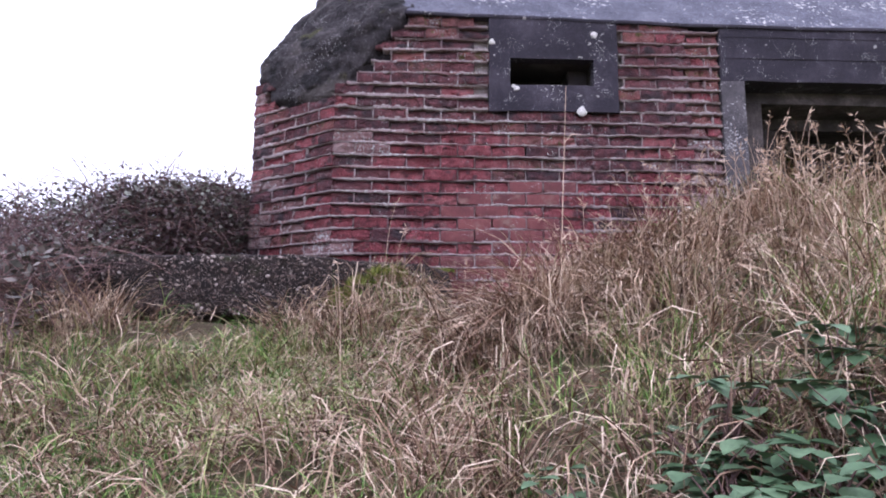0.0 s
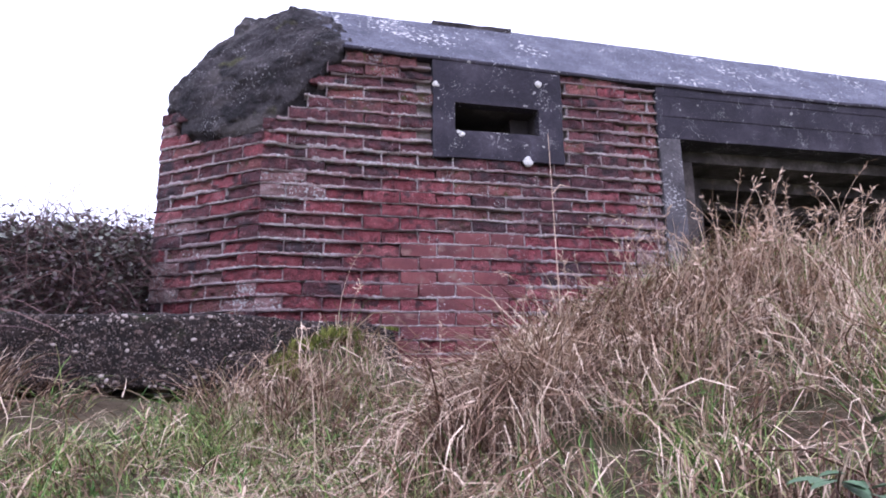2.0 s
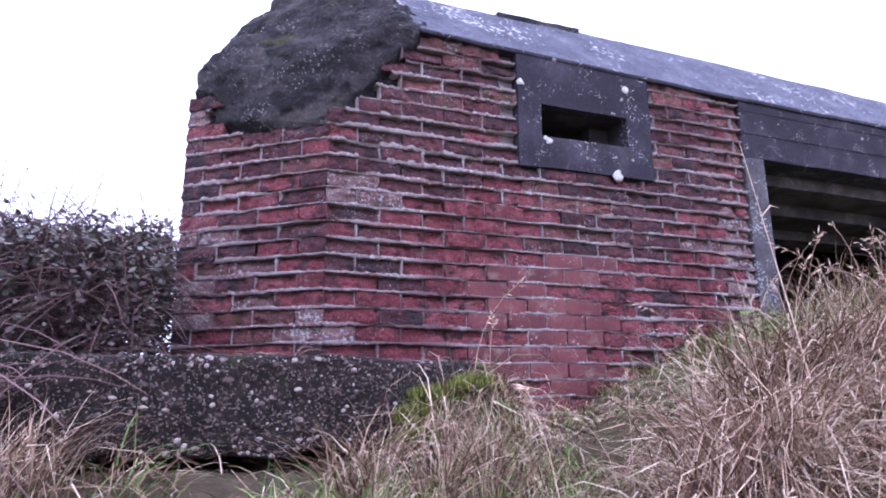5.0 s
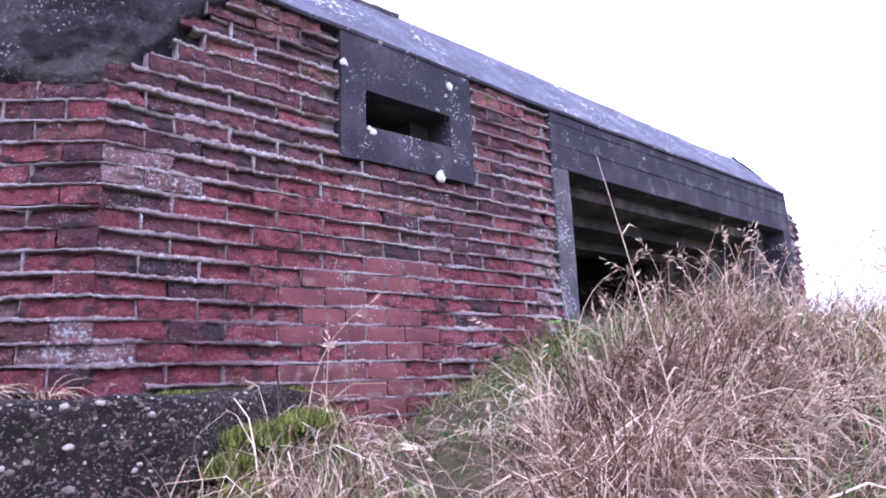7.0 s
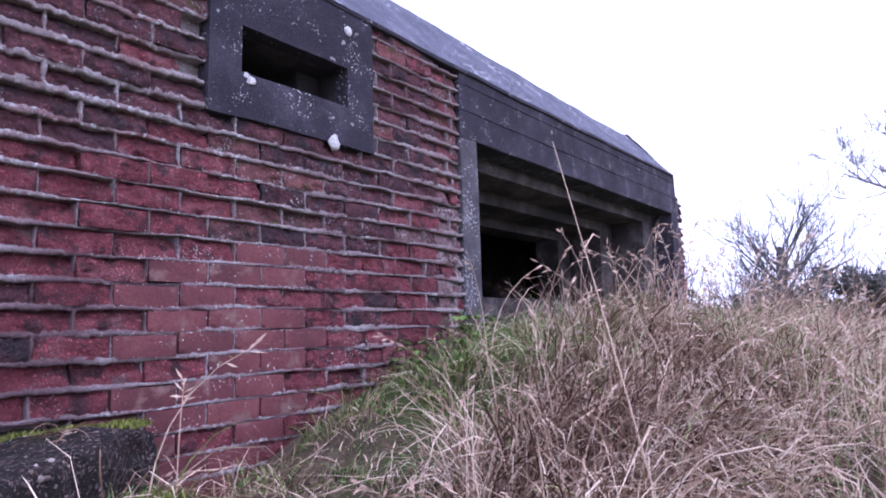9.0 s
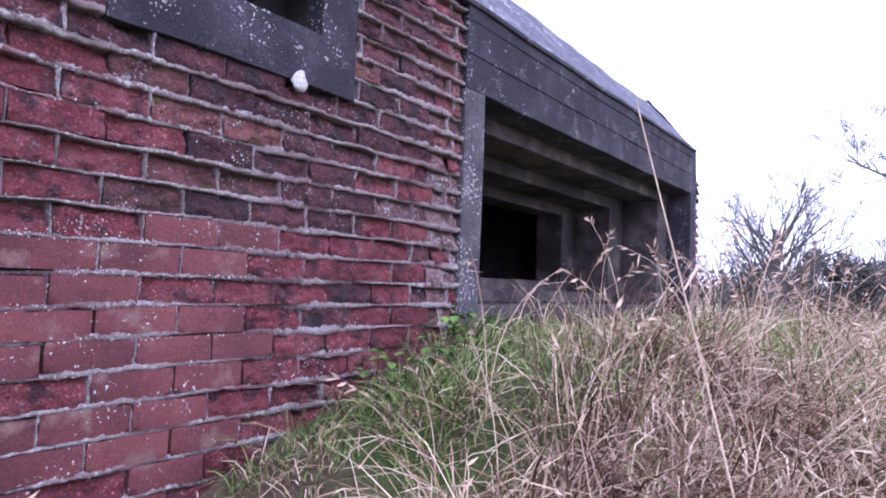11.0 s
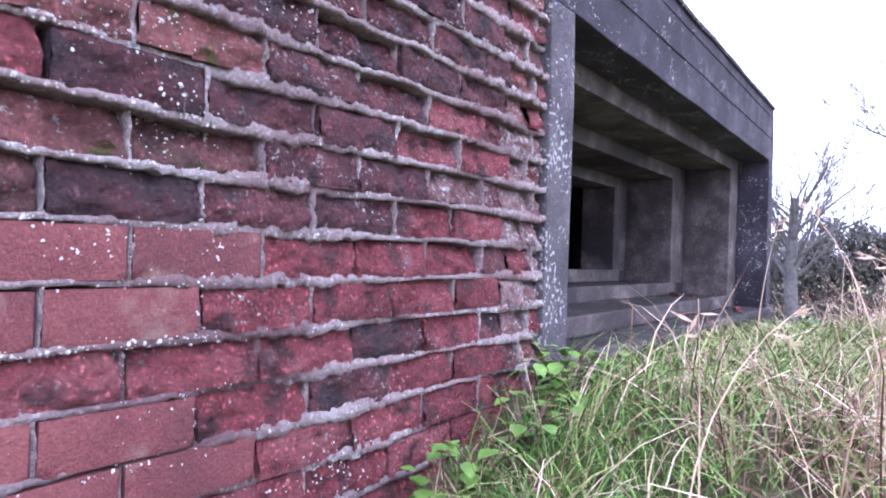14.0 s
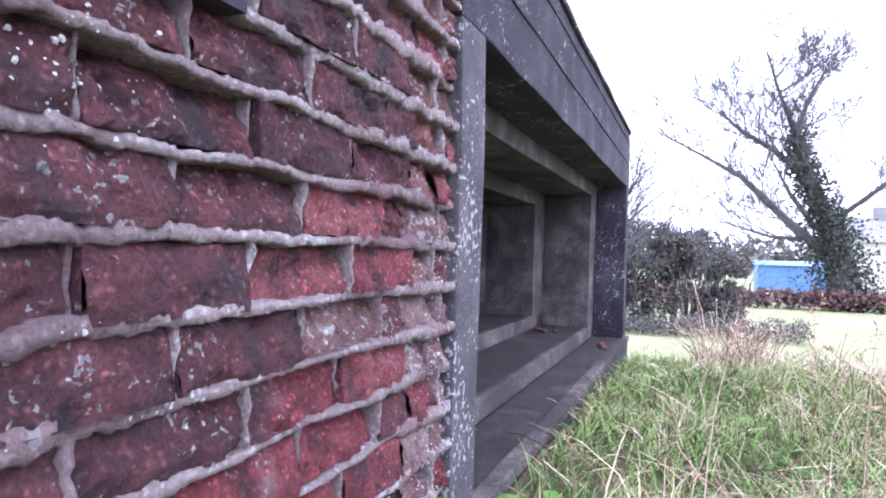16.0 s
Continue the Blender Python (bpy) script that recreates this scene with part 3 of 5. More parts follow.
class Joints:
    """Mortar as uneven proud ribs."""

    def __init__(self):
        self.v, self.f = [], []

    def rib(self, points, normal, up, half, back=0.06, seed=0.0, proud=0.0):
        """One joint along points: a rounded, crumbling lip whose thickness and reach change along it."""
        first = len(self.v)
        n = len(points)
        for i, p in enumerate(points):
            q = Vector((seed, 0, 0)) + p * 14
            a, b, e = noise.noise(q), noise.noise(q * 2.9 + Vector((3, 7, 1))), noise.noise(q * 6.7 + Vector((5, 1, 2)))
            g = noise.noise(q * 13 + Vector((2, 8, 3)))
            wide = max(0.3, 0.95 + 1.0 * noise.noise(p * 2.6 + Vector((seed * 0.01, 3, 3))))
            h = half * wide * max(0.3, 1 + 0.5 * a + 0.5 * b + 0.45 * e + 0.35 * g)
            h2 = half * wide * max(0.3, 1 - 0.5 * b + 0.5 * noise.noise(q * 1.7) - 0.45 * e + 0.35 * g)
            d = proud + 0.005 * noise.noise(q * 1.1 + Vector((9, 2, 4))) + 0.004 * b + 0.003 * e
            d -= 0.032 * max(0.0, noise.noise(p * 4.5 + Vector((seed, 1, 6))) - 0.08)
            c = p + up * (0.0035 * noise.noise(q * 0.5 + Vector((1, 1, 8)))) + Vector((0, 0, warp(p)))
            self.v += [c + up * (h + 0.002) - normal * back, c + up * (h + 0.0005) + normal * (d - 0.012), c + up * 0.97 * h + normal * (d - 0.001 + 0.001 * g), c + up * 0.3 * (h - h2) + normal * (d + 0.001 + 0.002 * e), c - up * 0.96 * h2 + normal * (d - 0.0008 + 0.0015 * g), c - up * (h2 + 0.0005) + normal * (d - 0.011), c - up * (h2 + 0.002) - normal * back]
        for i in range(n - 1):
            for k in range(6):
                a = first + i * 7 + k
                self.f.append((a, a + 1, a + 8, a + 7))

    def fill(self, ob):
        ob.data.from_pydata([tuple(v) for v in self.v], [], self.f)
        ob.data.polygons.foreach_set("use_smooth", [True] * len(self.f))
        ob.data.update()


def lay(length, place, normal, wall, z_low, z_high, gone, sort, seed, cuts=None):
    """Lay courses along a wall line: place(s) gives the point at s; gone(s, z) says where the skin is missing; cuts(c) may name the upright joints of course c."""
    r = random.Random(seed)
    js = Joints()
    e = (place(0.1) - place(0.0)).normalized()
    turn = math.atan2(e.y, e.x)
    nr = Vector(normal)
    for c in range(int(math.floor(z_low / COURSE)), int(math.ceil(z_high / COURSE)) + 1):
        z = c * COURSE - 0.009
        if z + COURSE > z_high + 0.02:
            break
        if cuts:
            marks = cuts(c)
        else:
            s = HEAD + JOINT / 2 if c % 2 else STRETCH + JOINT / 2
            marks = []
            while s < length - 0.06:
                marks.append(s)
                s += STRETCH + JOINT
        marks = [-JOINT / 2] + marks + [length + JOINT / 2 - 0.002]
        for s0, s1 in zip(marks, marks[1:]):
            s, w = s0 + JOINT / 2, s1 - s0 - JOINT
            k, scale = ("s", w / STRETCH) if w > 0.15 else ("h", w / HEAD)
            mid = s + w / 2
            if gone(mid, z + COURSE / 2):
                continue
            key, deep = sort(mid, z + COURSE / 2, r)
            ob = new("brick", r.choice((LIB[key, k][:4], LIB[key, k][4:9], LIB[key, k][9:])[deep]))
            p = place(s)
            ob.parent = wall
            m = place(mid)
            dz = warp(Vector((m.x, m.y, z + COURSE / 2)))
            ob.matrix_basis = pose(p.x, p.y, z + 0.004 + dz + r.uniform(-0.002, 0.002), 0, r.uniform(-0.5, 0.5), math.degrees(turn)) @ Matrix.Diagonal((scale, 1, 1, 1))
            if s > 0.02 and r.random() < 0.92 and not (wall is front and 2.69 < p.x < 2.78):
                pts = [place(s - JOINT / 2) + Vector((0, 0, z + COURSE * t)) for t in (0.02, 0.13, 0.26, 0.4, 0.53, 0.66, 0.8, 0.98)]
                js.rib(pts, nr, e, r.uniform(0.0022, 0.0044), seed=r.uniform(0, 50), proud=-0.004 if key == "smooth" else r.uniform(-0.014, -0.003))
        # the bed joint under this course, broken where the skin is missing
        pts = []
        m = int(length / 0.006)
        for i in range(m + 1):
            s = length * i / m
            if gone(s, z) or (gone(s, z + 0.03) and gone(s, z - 0.03)):
                if len(pts) > 1:
                    js.rib(pts, nr, Vector((0, 0, 1)), 0.0072, seed=c * 3.1, proud=-0.0025)
                pts = []
            else:
                pts.append(place(s) + Vector((0, 0, z)))
        if len(pts) > 1:
            js.rib(pts, nr, Vector((0, 0, 1)), 0.0072, seed=c * 3.1, proud=-0.0025)
    # a plain backing of mortar
    a, b = place(0.0) - nr * 0.058, place(length) - nr * 0.058
    k = len(js.v)
    js.v += [Vector((a.x, a.y, z_low)), Vector((b.x, b.y, z_low)), Vector((b.x, b.y, z_high)), Vector((a.x, a.y, z_high))]
    return js, k


def front_cuts(c):
    """Half-lapped stretchers, with a crack and broken bats beside the concrete jamb."""
    xs = [0.757 - (0.1038 if c % 2 else 0.0) + 0.2077 * k for k in range(-1, 12)]
    xs = [x for x in xs if 0.575 < x < 2.64]
    xs += [2.725 + 0.022 * math.sin(2.3 * c)] + ([2.83] if c % 2 else [2.87])
    return [x - C1.x for x in xs]


def front_gone(s, z):
    x = C1.x + s
    if x < 1.14 and z < -0.02:
        return True
    if BLOCK[0] - 0.005 < x < BLOCK[1] + 0.005 and z > BLOCK[2] - 0.004:
        return True
    return z > brick_top(FACET + s) - 0.02


js, k = lay(STILE - C1.x - 0.004, lambda s: Vector((C1.x + s, 0, 0)), (0, -1, 0), front, -0.3, 1.6, front_gone, lambda s, z, r: kind_at(C1.x + s, z, r), 3, front_cuts)
# backing behind the bricks, left and right of the loophole block and below it
del js.v[k:]
for x0, x1, z0, z1 in ((C1.x, BLOCK[0], -0.03, 1.1), (0.98, BLOCK[0], 1.1, 1.6), (BLOCK[0], BLOCK[1], -0.03, BLOCK[2]), (BLOCK[1], STILE, -0.03, 1.55), (1.14, STILE, -0.36, -0.03)):
    n = len(js.v)
    js.v += [Vector((x0, 0.055, z0)), Vector((x1, 0.055, z0)), Vector((x1, 0.055, z1)), Vector((x0, 0.055, z1))]
    js.f.append((n, n + 1, n + 2, n + 3))
js.fill(front)


def corner_sort(s, z, r):
    q = r.random()
    deep = 1 if r.random() < 0.5 else 2
    if s < 0.1 or FACET - s < 0.1:
        return ("pale" if q < 0.3 else "red" if q < 0.6 else "purple"), 0
    if z > 0.85:
        return ("purple" if q < 0.45 else "mossy" if q < 0.75 else "red"), deep
    return ("red" if q < 0.5 else "purple" if q < 0.7 else "mossy" if q < 0.92 else "pale"), deep


js, k = lay(FACET - 0.004, lambda s: C0 + E_F * s, N_F, corner, 0.0, 1.3, lambda s, z: z > brick_top(s) - 0.02, corner_sort, 5)
js.v[k + 2].z = js.v[k + 3].z = 1.05
js.f.append((k, k + 1, k + 2, k + 3))
js.fill(corner)
R0, R1 = Vector((6.302, 0.03, 0)), Vector((6.86, 0.12, 0))
E_R = (R1 - R0).normalized()
js, k = lay((R1 - R0).length, lambda s: R0 + E_R * s, Vector((E_R.y, -E_R.x, 0)), right_wall, 0.0, 1.46, lambda s, z: z > 1.46 - 0.5 * max(0, s - 0.35) or (s > 0.3 and noise.noise(Vector((s * 6, z * 9, 1))) > 0.3), corner_sort, 8)
js.f.append((k, k + 1, k + 2, k + 3))
js.fill(right_wall)
bm = bmesh.new()
box(bm, 6.31, 6.72, 0.16, 1.0, -0.5, 1.44)
at(part("corner_core", bm, M_INSIDE), pillbox)

# a few large lichens on the loophole block
for x, z, rad in ((2.129, 1.464, 0.022), (2.043, 0.962, 0.03), (1.486, 1.404, 0.02), (1.64, 1.105, 0.018), (1.62, 1.12, 0.012)):
    bm = bmesh.new()
    bmesh.ops.create_icosphere(bm, subdivisions=2, radius=rad)
    for v in bm.verts:
        v.co *= 1 + 0.45 * noise.noise(v.co * 60 + Vector((x * 9, z * 5, 0)))
        v.co.y *= 0.4
        v.co += Vector((x, -0.008, z))
    at(part("lichen_patch", bm, M_LICHEN, None, "white lichen crust", True), pillbox)


def lichen_crusts():
    """White crusts in clusters along the joints of the sound brickwork and beside the jamb."""
    r = random.Random(31)
    vs, fs = [], []
    spots = []
    for _ in range(125):
        c = r.choice((2, 3, 4, 5, 5, 6, 6, 7, 7, 8, 8, 9, 10))
        spots.append((r.uniform(1.2, 2.25) if r.random() < 0.3 else r.uniform(1.2, 1.9), c * COURSE - 0.009, 0.03, 0.004, r.randint(3, 12)))
    for c, x in ((6, 1.795), (6, 1.38), (5, 1.9), (5, 1.484), (4, 1.38), (4, 1.59), (4, 1.795), (3, 1.484), (3, 1.9), (2, 1.59), (7, 1.9), (8, 1.795), (8, 1.588)):
        spots.append((x, (c + 0.5) * COURSE - 0.009, 0.004, 0.022, 16))
    for x, z, n in ((1.45, 0.47, 60), (1.85, 0.66, 40), (1.8, 0.78, 40), (0.68, 0.74, 70), (0.62, 0.66, 40), (2.83, 0.68, 60), (2.86, 0.55, 60), (2.84, 0.36, 50), (2.2, 0.13, 40), (2.06, 0.1, 30), (2.1, 0.87, 40)):
        spots.append((x, z, 0.045, 0.028, 2 * n))
    bpy.context.view_layer.update()
    deps = bpy.context.evaluated_depsgraph_get()
    for x, z, sx, sz, n in spots:
        for _ in range(n):
            px, pz, rad = r.gauss(x, sx), r.gauss(z, sz), r.uniform(0.001, 0.0042) * r.uniform(0.4, 1.0)
            found, place, normal, _, _, _ = scene.ray_cast(deps, Vector((px, -0.1, pz)), Vector((0, 1, 0)), distance=0.14)
            if not found:
                continue
            u = normal.cross(Vector((0.3, 0.1, 1))).normalized()
            v = normal.cross(u)
            first, k = len(vs), 6
            vs.append(tuple(place + normal * rad * 0.4))
            for ring, out in ((0.65, 0.3), (1.0, -0.5)):
                for i in range(k):
                    a = 2 * math.pi * i / k
                    q = rad * ring * r.uniform(0.65, 1.3)
                    vs.append(tuple(place + u * q * math.cos(a) + v * q * math.sin(a) + normal * rad * out))
            for i in range(k):
                m = (i + 1) % k
                fs.append((first, first + 1 + i, first + 1 + m))
                fs.append((first + 1 + i, first + 1 + k + i, first + 1 + k + m, first + 1 + m))
    at(raw("lichen_crust", vs, fs, M_LICHEN, None, "white lichen crusts along the brick joints"), pillbox)


lichen_crusts()


# ---- grass ----
def blades(name, base, az, elev, bend, length, width, mat, label, category, twist=0.5, segs=4):
    """Curved tapering blades in one mesh: arrays of foot, compass angle, first steepness, total bend, length and width."""
    n = len(base)
    pts = np.zeros((n, segs + 1, 3))
    pts[:, 0] = base
    for k in range(segs):
        e = elev - bend * ((k + 0.5) / segs) ** 1.4
        d = np.stack([np.cos(az) * np.cos(e), np.sin(az) * np.cos(e), np.sin(e)], 1)
        pts[:, k + 1] = pts[:, k] + d * (length / segs)[:, None]
        az = az + rng.normal(0, 0.18, n)
    side_az = az + np.pi / 2 + rng.normal(0, twist, n)
    side = np.stack([np.cos(side_az), np.sin(side_az), rng.normal(0, 0.35, n)], 1)
    # keep points above the turf
    for k in range(1, segs + 1):
        g = ground_height(pts[:, k, 0], pts[:, k, 1]) + 0.01
        pts[:, k, 2] = np.maximum(pts[:, k, 2], g)
    w = [1.0, 0.95, 0.8, 0.55][:segs] if segs == 4 else [1.0] * segs
    vs = []
    for k in range(segs):
        vs += [pts[:, k] - side * (width * w[k] / 2)[:, None], pts[:, k] + side * (width * w[k] / 2)[:, None]]
    vs.append(pts[:, segs])
    per = 2 * segs + 1
    v = np.stack(vs, 1).reshape(-1, 3)
    o = (np.arange(n) * per)[:, None]
    quads = np.concatenate([o + np.array([2 * k, 2 * k + 1, 2 * k + 3, 2 * k + 2]) for k in range(segs - 1)], 0)
    tris = o + np.array([2 * segs - 2, 2 * segs - 1, 2 * segs])
    me = bpy.data.meshes.new(name)
    me.vertices.add(len(v))
    me.vertices.foreach_set("co", v.ravel())
    loops = np.concatenate([quads.ravel(), tris.ravel()])
    me.loops.add(len(loops))
    me.loops.foreach_set("vertex_index", loops)
    nq, nt = len(quads), len(tris)
    me.polygons.add(nq + nt)
    me.polygons.foreach_set("loop_start", np.concatenate([np.arange(nq) * 4, nq * 4 + np.arange(nt) * 3]))
    me.update(calc_edges=True)
    ob = link(name, me, mat)
    return tagged(ob, label, category, kind="stuff")


def free(x, y):
    """Where turf is open: not under the slab or the pillbox."""
    slab = (x < 1.22) & (y > -0.76 + 0.9 * np.maximum(0, x - 0.6)) & (x > -1.3)
    house = (y > -0.05 + 0 * x) & (x > -0.2) & (x < 6.9)
    end = (x >= 6.28) & (x < 6.9) & (y > (x - 6.28) * 0.77 - 0.04)
    return ~slab & ~(house & ~((x > 6.28) & ~end))


def greenness(x, y):
    """Share of fresh green grass."""
    patch = np.sin(3.1 * x + 2.0 * np.sin(2.3 * y)) * np.sin(3.7 * y + 1.3 * np.sin(1.9 * x))
    g = 0.2 + 0.24 * np.maximum(0, patch) + 0.75 * np.exp(-((x - 0.15) / 0.75) ** 2 - ((y + 1.25) / 0.36) ** 2)
    g += 0.5 * np.exp(-((x - 0.1) / 0.75) ** 2 - ((y + 2.35) / 0.5) ** 2)
    g += 0.9 * np.exp(-((x - 2.35) / 0.8) ** 2 - ((y + 0.2) / 0.26) ** 2) + 0.06 * smooth01(1.7, 2.5, x)
    g += 0.8 * smooth01(2.8, 3.5, x) * np.exp(-((y + 0.45) / 0.62) ** 2)
    g += 0.35 * np.exp(-((x - 1.6) / 0.5) ** 2 - ((y + 1.9) / 0.35) ** 2)
    return np.clip(g, 0, 0.68)


TRACK = ((1.1, -4.0), (0.4, -3.25), (-0.05, -2.72), (-0.04, -2.3), (0.27, -1.85), (0.77, -1.4), (0.83, -1.13), (1.13, -1.03), (1.36, -0.77), (1.8, -0.38))


def trodden(x, y):
    """How far the grass is trodden down along the track that climbs the bank."""
    best = np.full(np.shape(x), 9.0)
    for (ax, ay), (bx, by) in zip(TRACK, TRACK[1:]):
        dx, dy = bx - ax, by - ay
        t = np.clip(((x - ax) * dx + (y - ay) * dy) / (dx * dx + dy * dy), 0, 1)
        best = np.minimum(best, np.hypot(x - ax - t * dx, y - ay - t * dy))
    return 1 - smooth01(0.1, 0.34, best)


def scatter(n, x0, x1, y0, y1):
    x, y = rng.uniform(x0, x1, n), rng.uniform(y0, y1, n)
    k = free(x, y)
    return x[k], y[k]


def tussocks(clumps, per, spread, x0, x1, y0, y1):
    cx, cy = scatter(clumps, x0, x1, y0, y1)
    lean = rng.uniform(0, 2 * np.pi, len(cx))
    size = rng.uniform(0.6, 1.35, len(cx))
    i = np.repeat(np.arange(len(cx)), per)
    x, y = cx[i] + rng.normal(0, spread, len(i)), cy[i] + rng.normal(0, spread, len(i))
    k = free(x, y)
    i, x, y = i[k], x[k], y[k]
    away = np.arctan2(y - cy[i], x - cx[i])
    return i, x, y, away, lean[i], size[i], cx[i], cy[i]


def grow():
    i, x, y, away, lean, size, cx, cy = tussocks(3900, 48, 0.05, -3.6, 8.9, -5.0, 0.6)
    edge = np.minimum(np.minimum(cx + 3.6, 8.9 - cx), cy + 5.0) + 0.35 * np.sin(3 * cx + 2 * cy) + 0.2 * np.sin(7 * cy - 3 * cx)
    k = rng.random(len(cx)) < smooth01(0.0, 0.9, edge)
    i, x, y, away, lean, size, cx, cy = (q[k] for q in (i, x, y, away, lean, size, cx, cy))
    n = len(x)
    green = rng.random(n) < greenness(cx, cy)
    base = np.stack([x, y, ground_height(x, y) - 0.01], 1)
    # dead blades flop outwards and down the bank
    az = np.where(rng.random(n) < 0.25, away, np.where(rng.random(n) < 0.4, -np.pi / 2 + rng.normal(0, 0.7, n), lean))
    az = az + rng.normal(0, 0.28, n)
    elev = rng.uniform(0.75, 1.5, n)
    d = ~green
    high = 0.85 - 0.25 * smooth01(-3.2, -4.2, y) - 0.3 * smooth01(2.6, 3.6, x) * smooth01(-1.3, -0.6, y) - 0.22 * smooth01(2.7, 3.1, x) * smooth01(-0.7, -0.25, y)
    high = high - 0.15 * np.exp(-((x - 1.3) / 0.5) ** 2 - ((y + 0.9) / 0.3) ** 2) - 0.25 * np.exp(-((x - 0.1) / 0.7) ** 2 - ((y + 1.3) / 0.4) ** 2)
    high = high - 0.4 * np.exp(-((x - 1.8) / 0.5) ** 2 - ((y + 2.75) / 0.35) ** 2)
    high = high - 0.34 * np.exp(-((x - 1.95) / 0.6) ** 2 - ((y + 0.3) / 0.4) ** 2)
    trod = trodden(x, y)
    length = rng.uniform(0.18, 0.5, n) * size * high * (1 - 0.65 * trod)
    blades("dry_grass", base[d], az[d], elev[d], (rng.uniform(1.4, 3.2, n) * (1 - 0.42 * smooth01(1.7, 2.5, x)))[d], length[d], (rng.uniform(0.002, 0.0052, n) * (1 + 0.45 * smooth01(-1.2, -2.0, y)) * (1 - 0.25 * smooth01(1.7, 2.5, x)))[d], M_DRY, "matted dead straw-coloured grass in tussocks on the bank", "grass")
    blades("green_grass", base[green], az[green], elev[green], rng.uniform(0.7, 2.2, n)[green], 0.72 * length[green], rng.uniform(0.002, 0.0045, n)[green], M_GREEN, "fresh green winter grass among the dead tussocks", "grass")
    # thatch lying flat
    x, y = scatter(42000, -3.2, 8.5, -4.7, 0.4)
    k = rng.random(len(x)) > greenness(x, y)
    x, y = x[k], y[k]
    n = len(x)
    base = np.stack([x, y, ground_height(x, y) + rng.uniform(0.0, 0.05, n)], 1)
    blades("grass_thatch", base, rng.uniform(0, 2 * np.pi, n), rng.uniform(0.1, 0.7, n), rng.uniform(0.2, 1.2, n), rng.uniform(0.1, 0.3, n), rng.uniform(0.002, 0.0045, n), M_DRY, "flattened brown thatch of dead grass", "grass")
    # short fresh turf along the sill and the wall foot
    x, y = scatter(26000, 2.2, 7.0, -1.5, -0.06)
    k = rng.random(len(x)) < greenness(x, y)
    x, y = x[k], y[k]
    n = len(x)
    base = np.stack([x, y, ground_height(x, y) - 0.005], 1)
    blades("short_turf", base, rng.uniform(0, 2 * np.pi, n), rng.uniform(0.8, 1.5, n), rng.uniform(0.5, 2.2, n), rng.uniform(0.06, 0.16, n), rng.uniform(0.002, 0.0045, n), M_GREEN, "short fresh green turf along the sill", "grass")
    # short regrowth on the trodden track
    x, y = scatter(42000, -0.4, 1.6, -3.2, -0.8)
    k = trodden(x, y) > 0.2
    x, y = x[k], y[k]
    n = len(x)
    base = np.stack([x, y, ground_height(x, y) - 0.005], 1)
    low = rng.uniform(0.05, 0.15, n)
    dead = rng.random(n) < 0.6
    for name, mat, k, label in (("track_grass", M_DRY, dead, "short flattened dead grass on the trodden track"), ("track_turf", M_GREEN, ~dead, "short green grass on the trodden track")):
        blades(name, base[k], rng.uniform(0, 2 * np.pi, n)[k], rng.uniform(0.5, 1.4, n)[k], rng.uniform(0.6, 2.4, n)[k], low[k], rng.uniform(0.002, 0.0045, n)[k], mat, label, "grass")
    # coarser growth all round the bank
    x, y = rng.uniform(-10, 12, 52000), rng.uniform(-11, 8, 52000)
    near = (x > -3.0) & (x < 8.4) & (y > -4.4) & (y < 0.4)
    k = free(x, y) & ~near
    x, y = x[k], y[k]
    n = len(x)
    base = np.stack([x, y, ground_height(x, y) - 0.01], 1)
    blades("bank_grass", base, rng.uniform(0, 2 * np.pi, n), rng.uniform(0.6, 1.5, n), rng.uniform(0.8, 2.6, n), rng.uniform(0.12, 0.32, n), rng.uniform(0.006, 0.012, n), M_DRY, "rough dead grass on the bank", "grass")
    # rough growth further off, coarser
    x, y = rng.uniform(7, 10.5, 9000), rng.uniform(-4, 4, 9000)
    k = free(x, y)
    x, y = x[k], y[k]
    n = len(x)
    base = np.stack([x, y, ground_height(x, y)], 1)
    blades("rough_grass", base, rng.uniform(0, 2 * np.pi, n), rng.uniform(0.9, 1.5, n), rng.uniform(0.5, 2.0, n), rng.uniform(0.08, 0.2, n), rng.uniform(0.004, 0.008, n), M_DRY, "tall pale dead grass at the end of the bank", "grass")

    # tall dead grass along the crest of the bank, leaning down the slope
    m = 190
    cx = rng.uniform(1.0, 2.75, m)
    cy = rng.uniform(-1.4, -0.85, m) - 0.12 * smooth01(1.6, 2.4, cx)
    keep = cx - cy > 2.48
    cx, cy = cx[keep], cy[keep]
    m = len(cx)
    size = rng.uniform(0.7, 1.05, m) * (1 - 0.58 * smooth01(1.45, 2.3, cx))
    i = np.repeat(np.arange(m), 62)
    n = len(i)
    x, y = cx[i] + rng.normal(0, 0.05, n), cy[i] + rng.normal(0, 0.05, n)
    base = np.stack([x, y, ground_height(x, y) - 0.01], 1)
    az = np.where(rng.random(n) < 0.15, rng.uniform(0, 2 * np.pi, n), rng.normal(-1.7, 1.1, m)[i] + rng.normal(0, 0.35, n))
    blades("tall_dry_grass", base, az, rng.uniform(0.95, 1.52, n), rng.uniform(0.9, 3.8, n), rng.uniform(0.32, 0.74, n) * size[i] * (1 - 0.8 * trodden(x, y)), rng.uniform(0.0025, 0.0065, n), M_DRY, "tall pinkish dead grass along the crest of the bank", "grass")

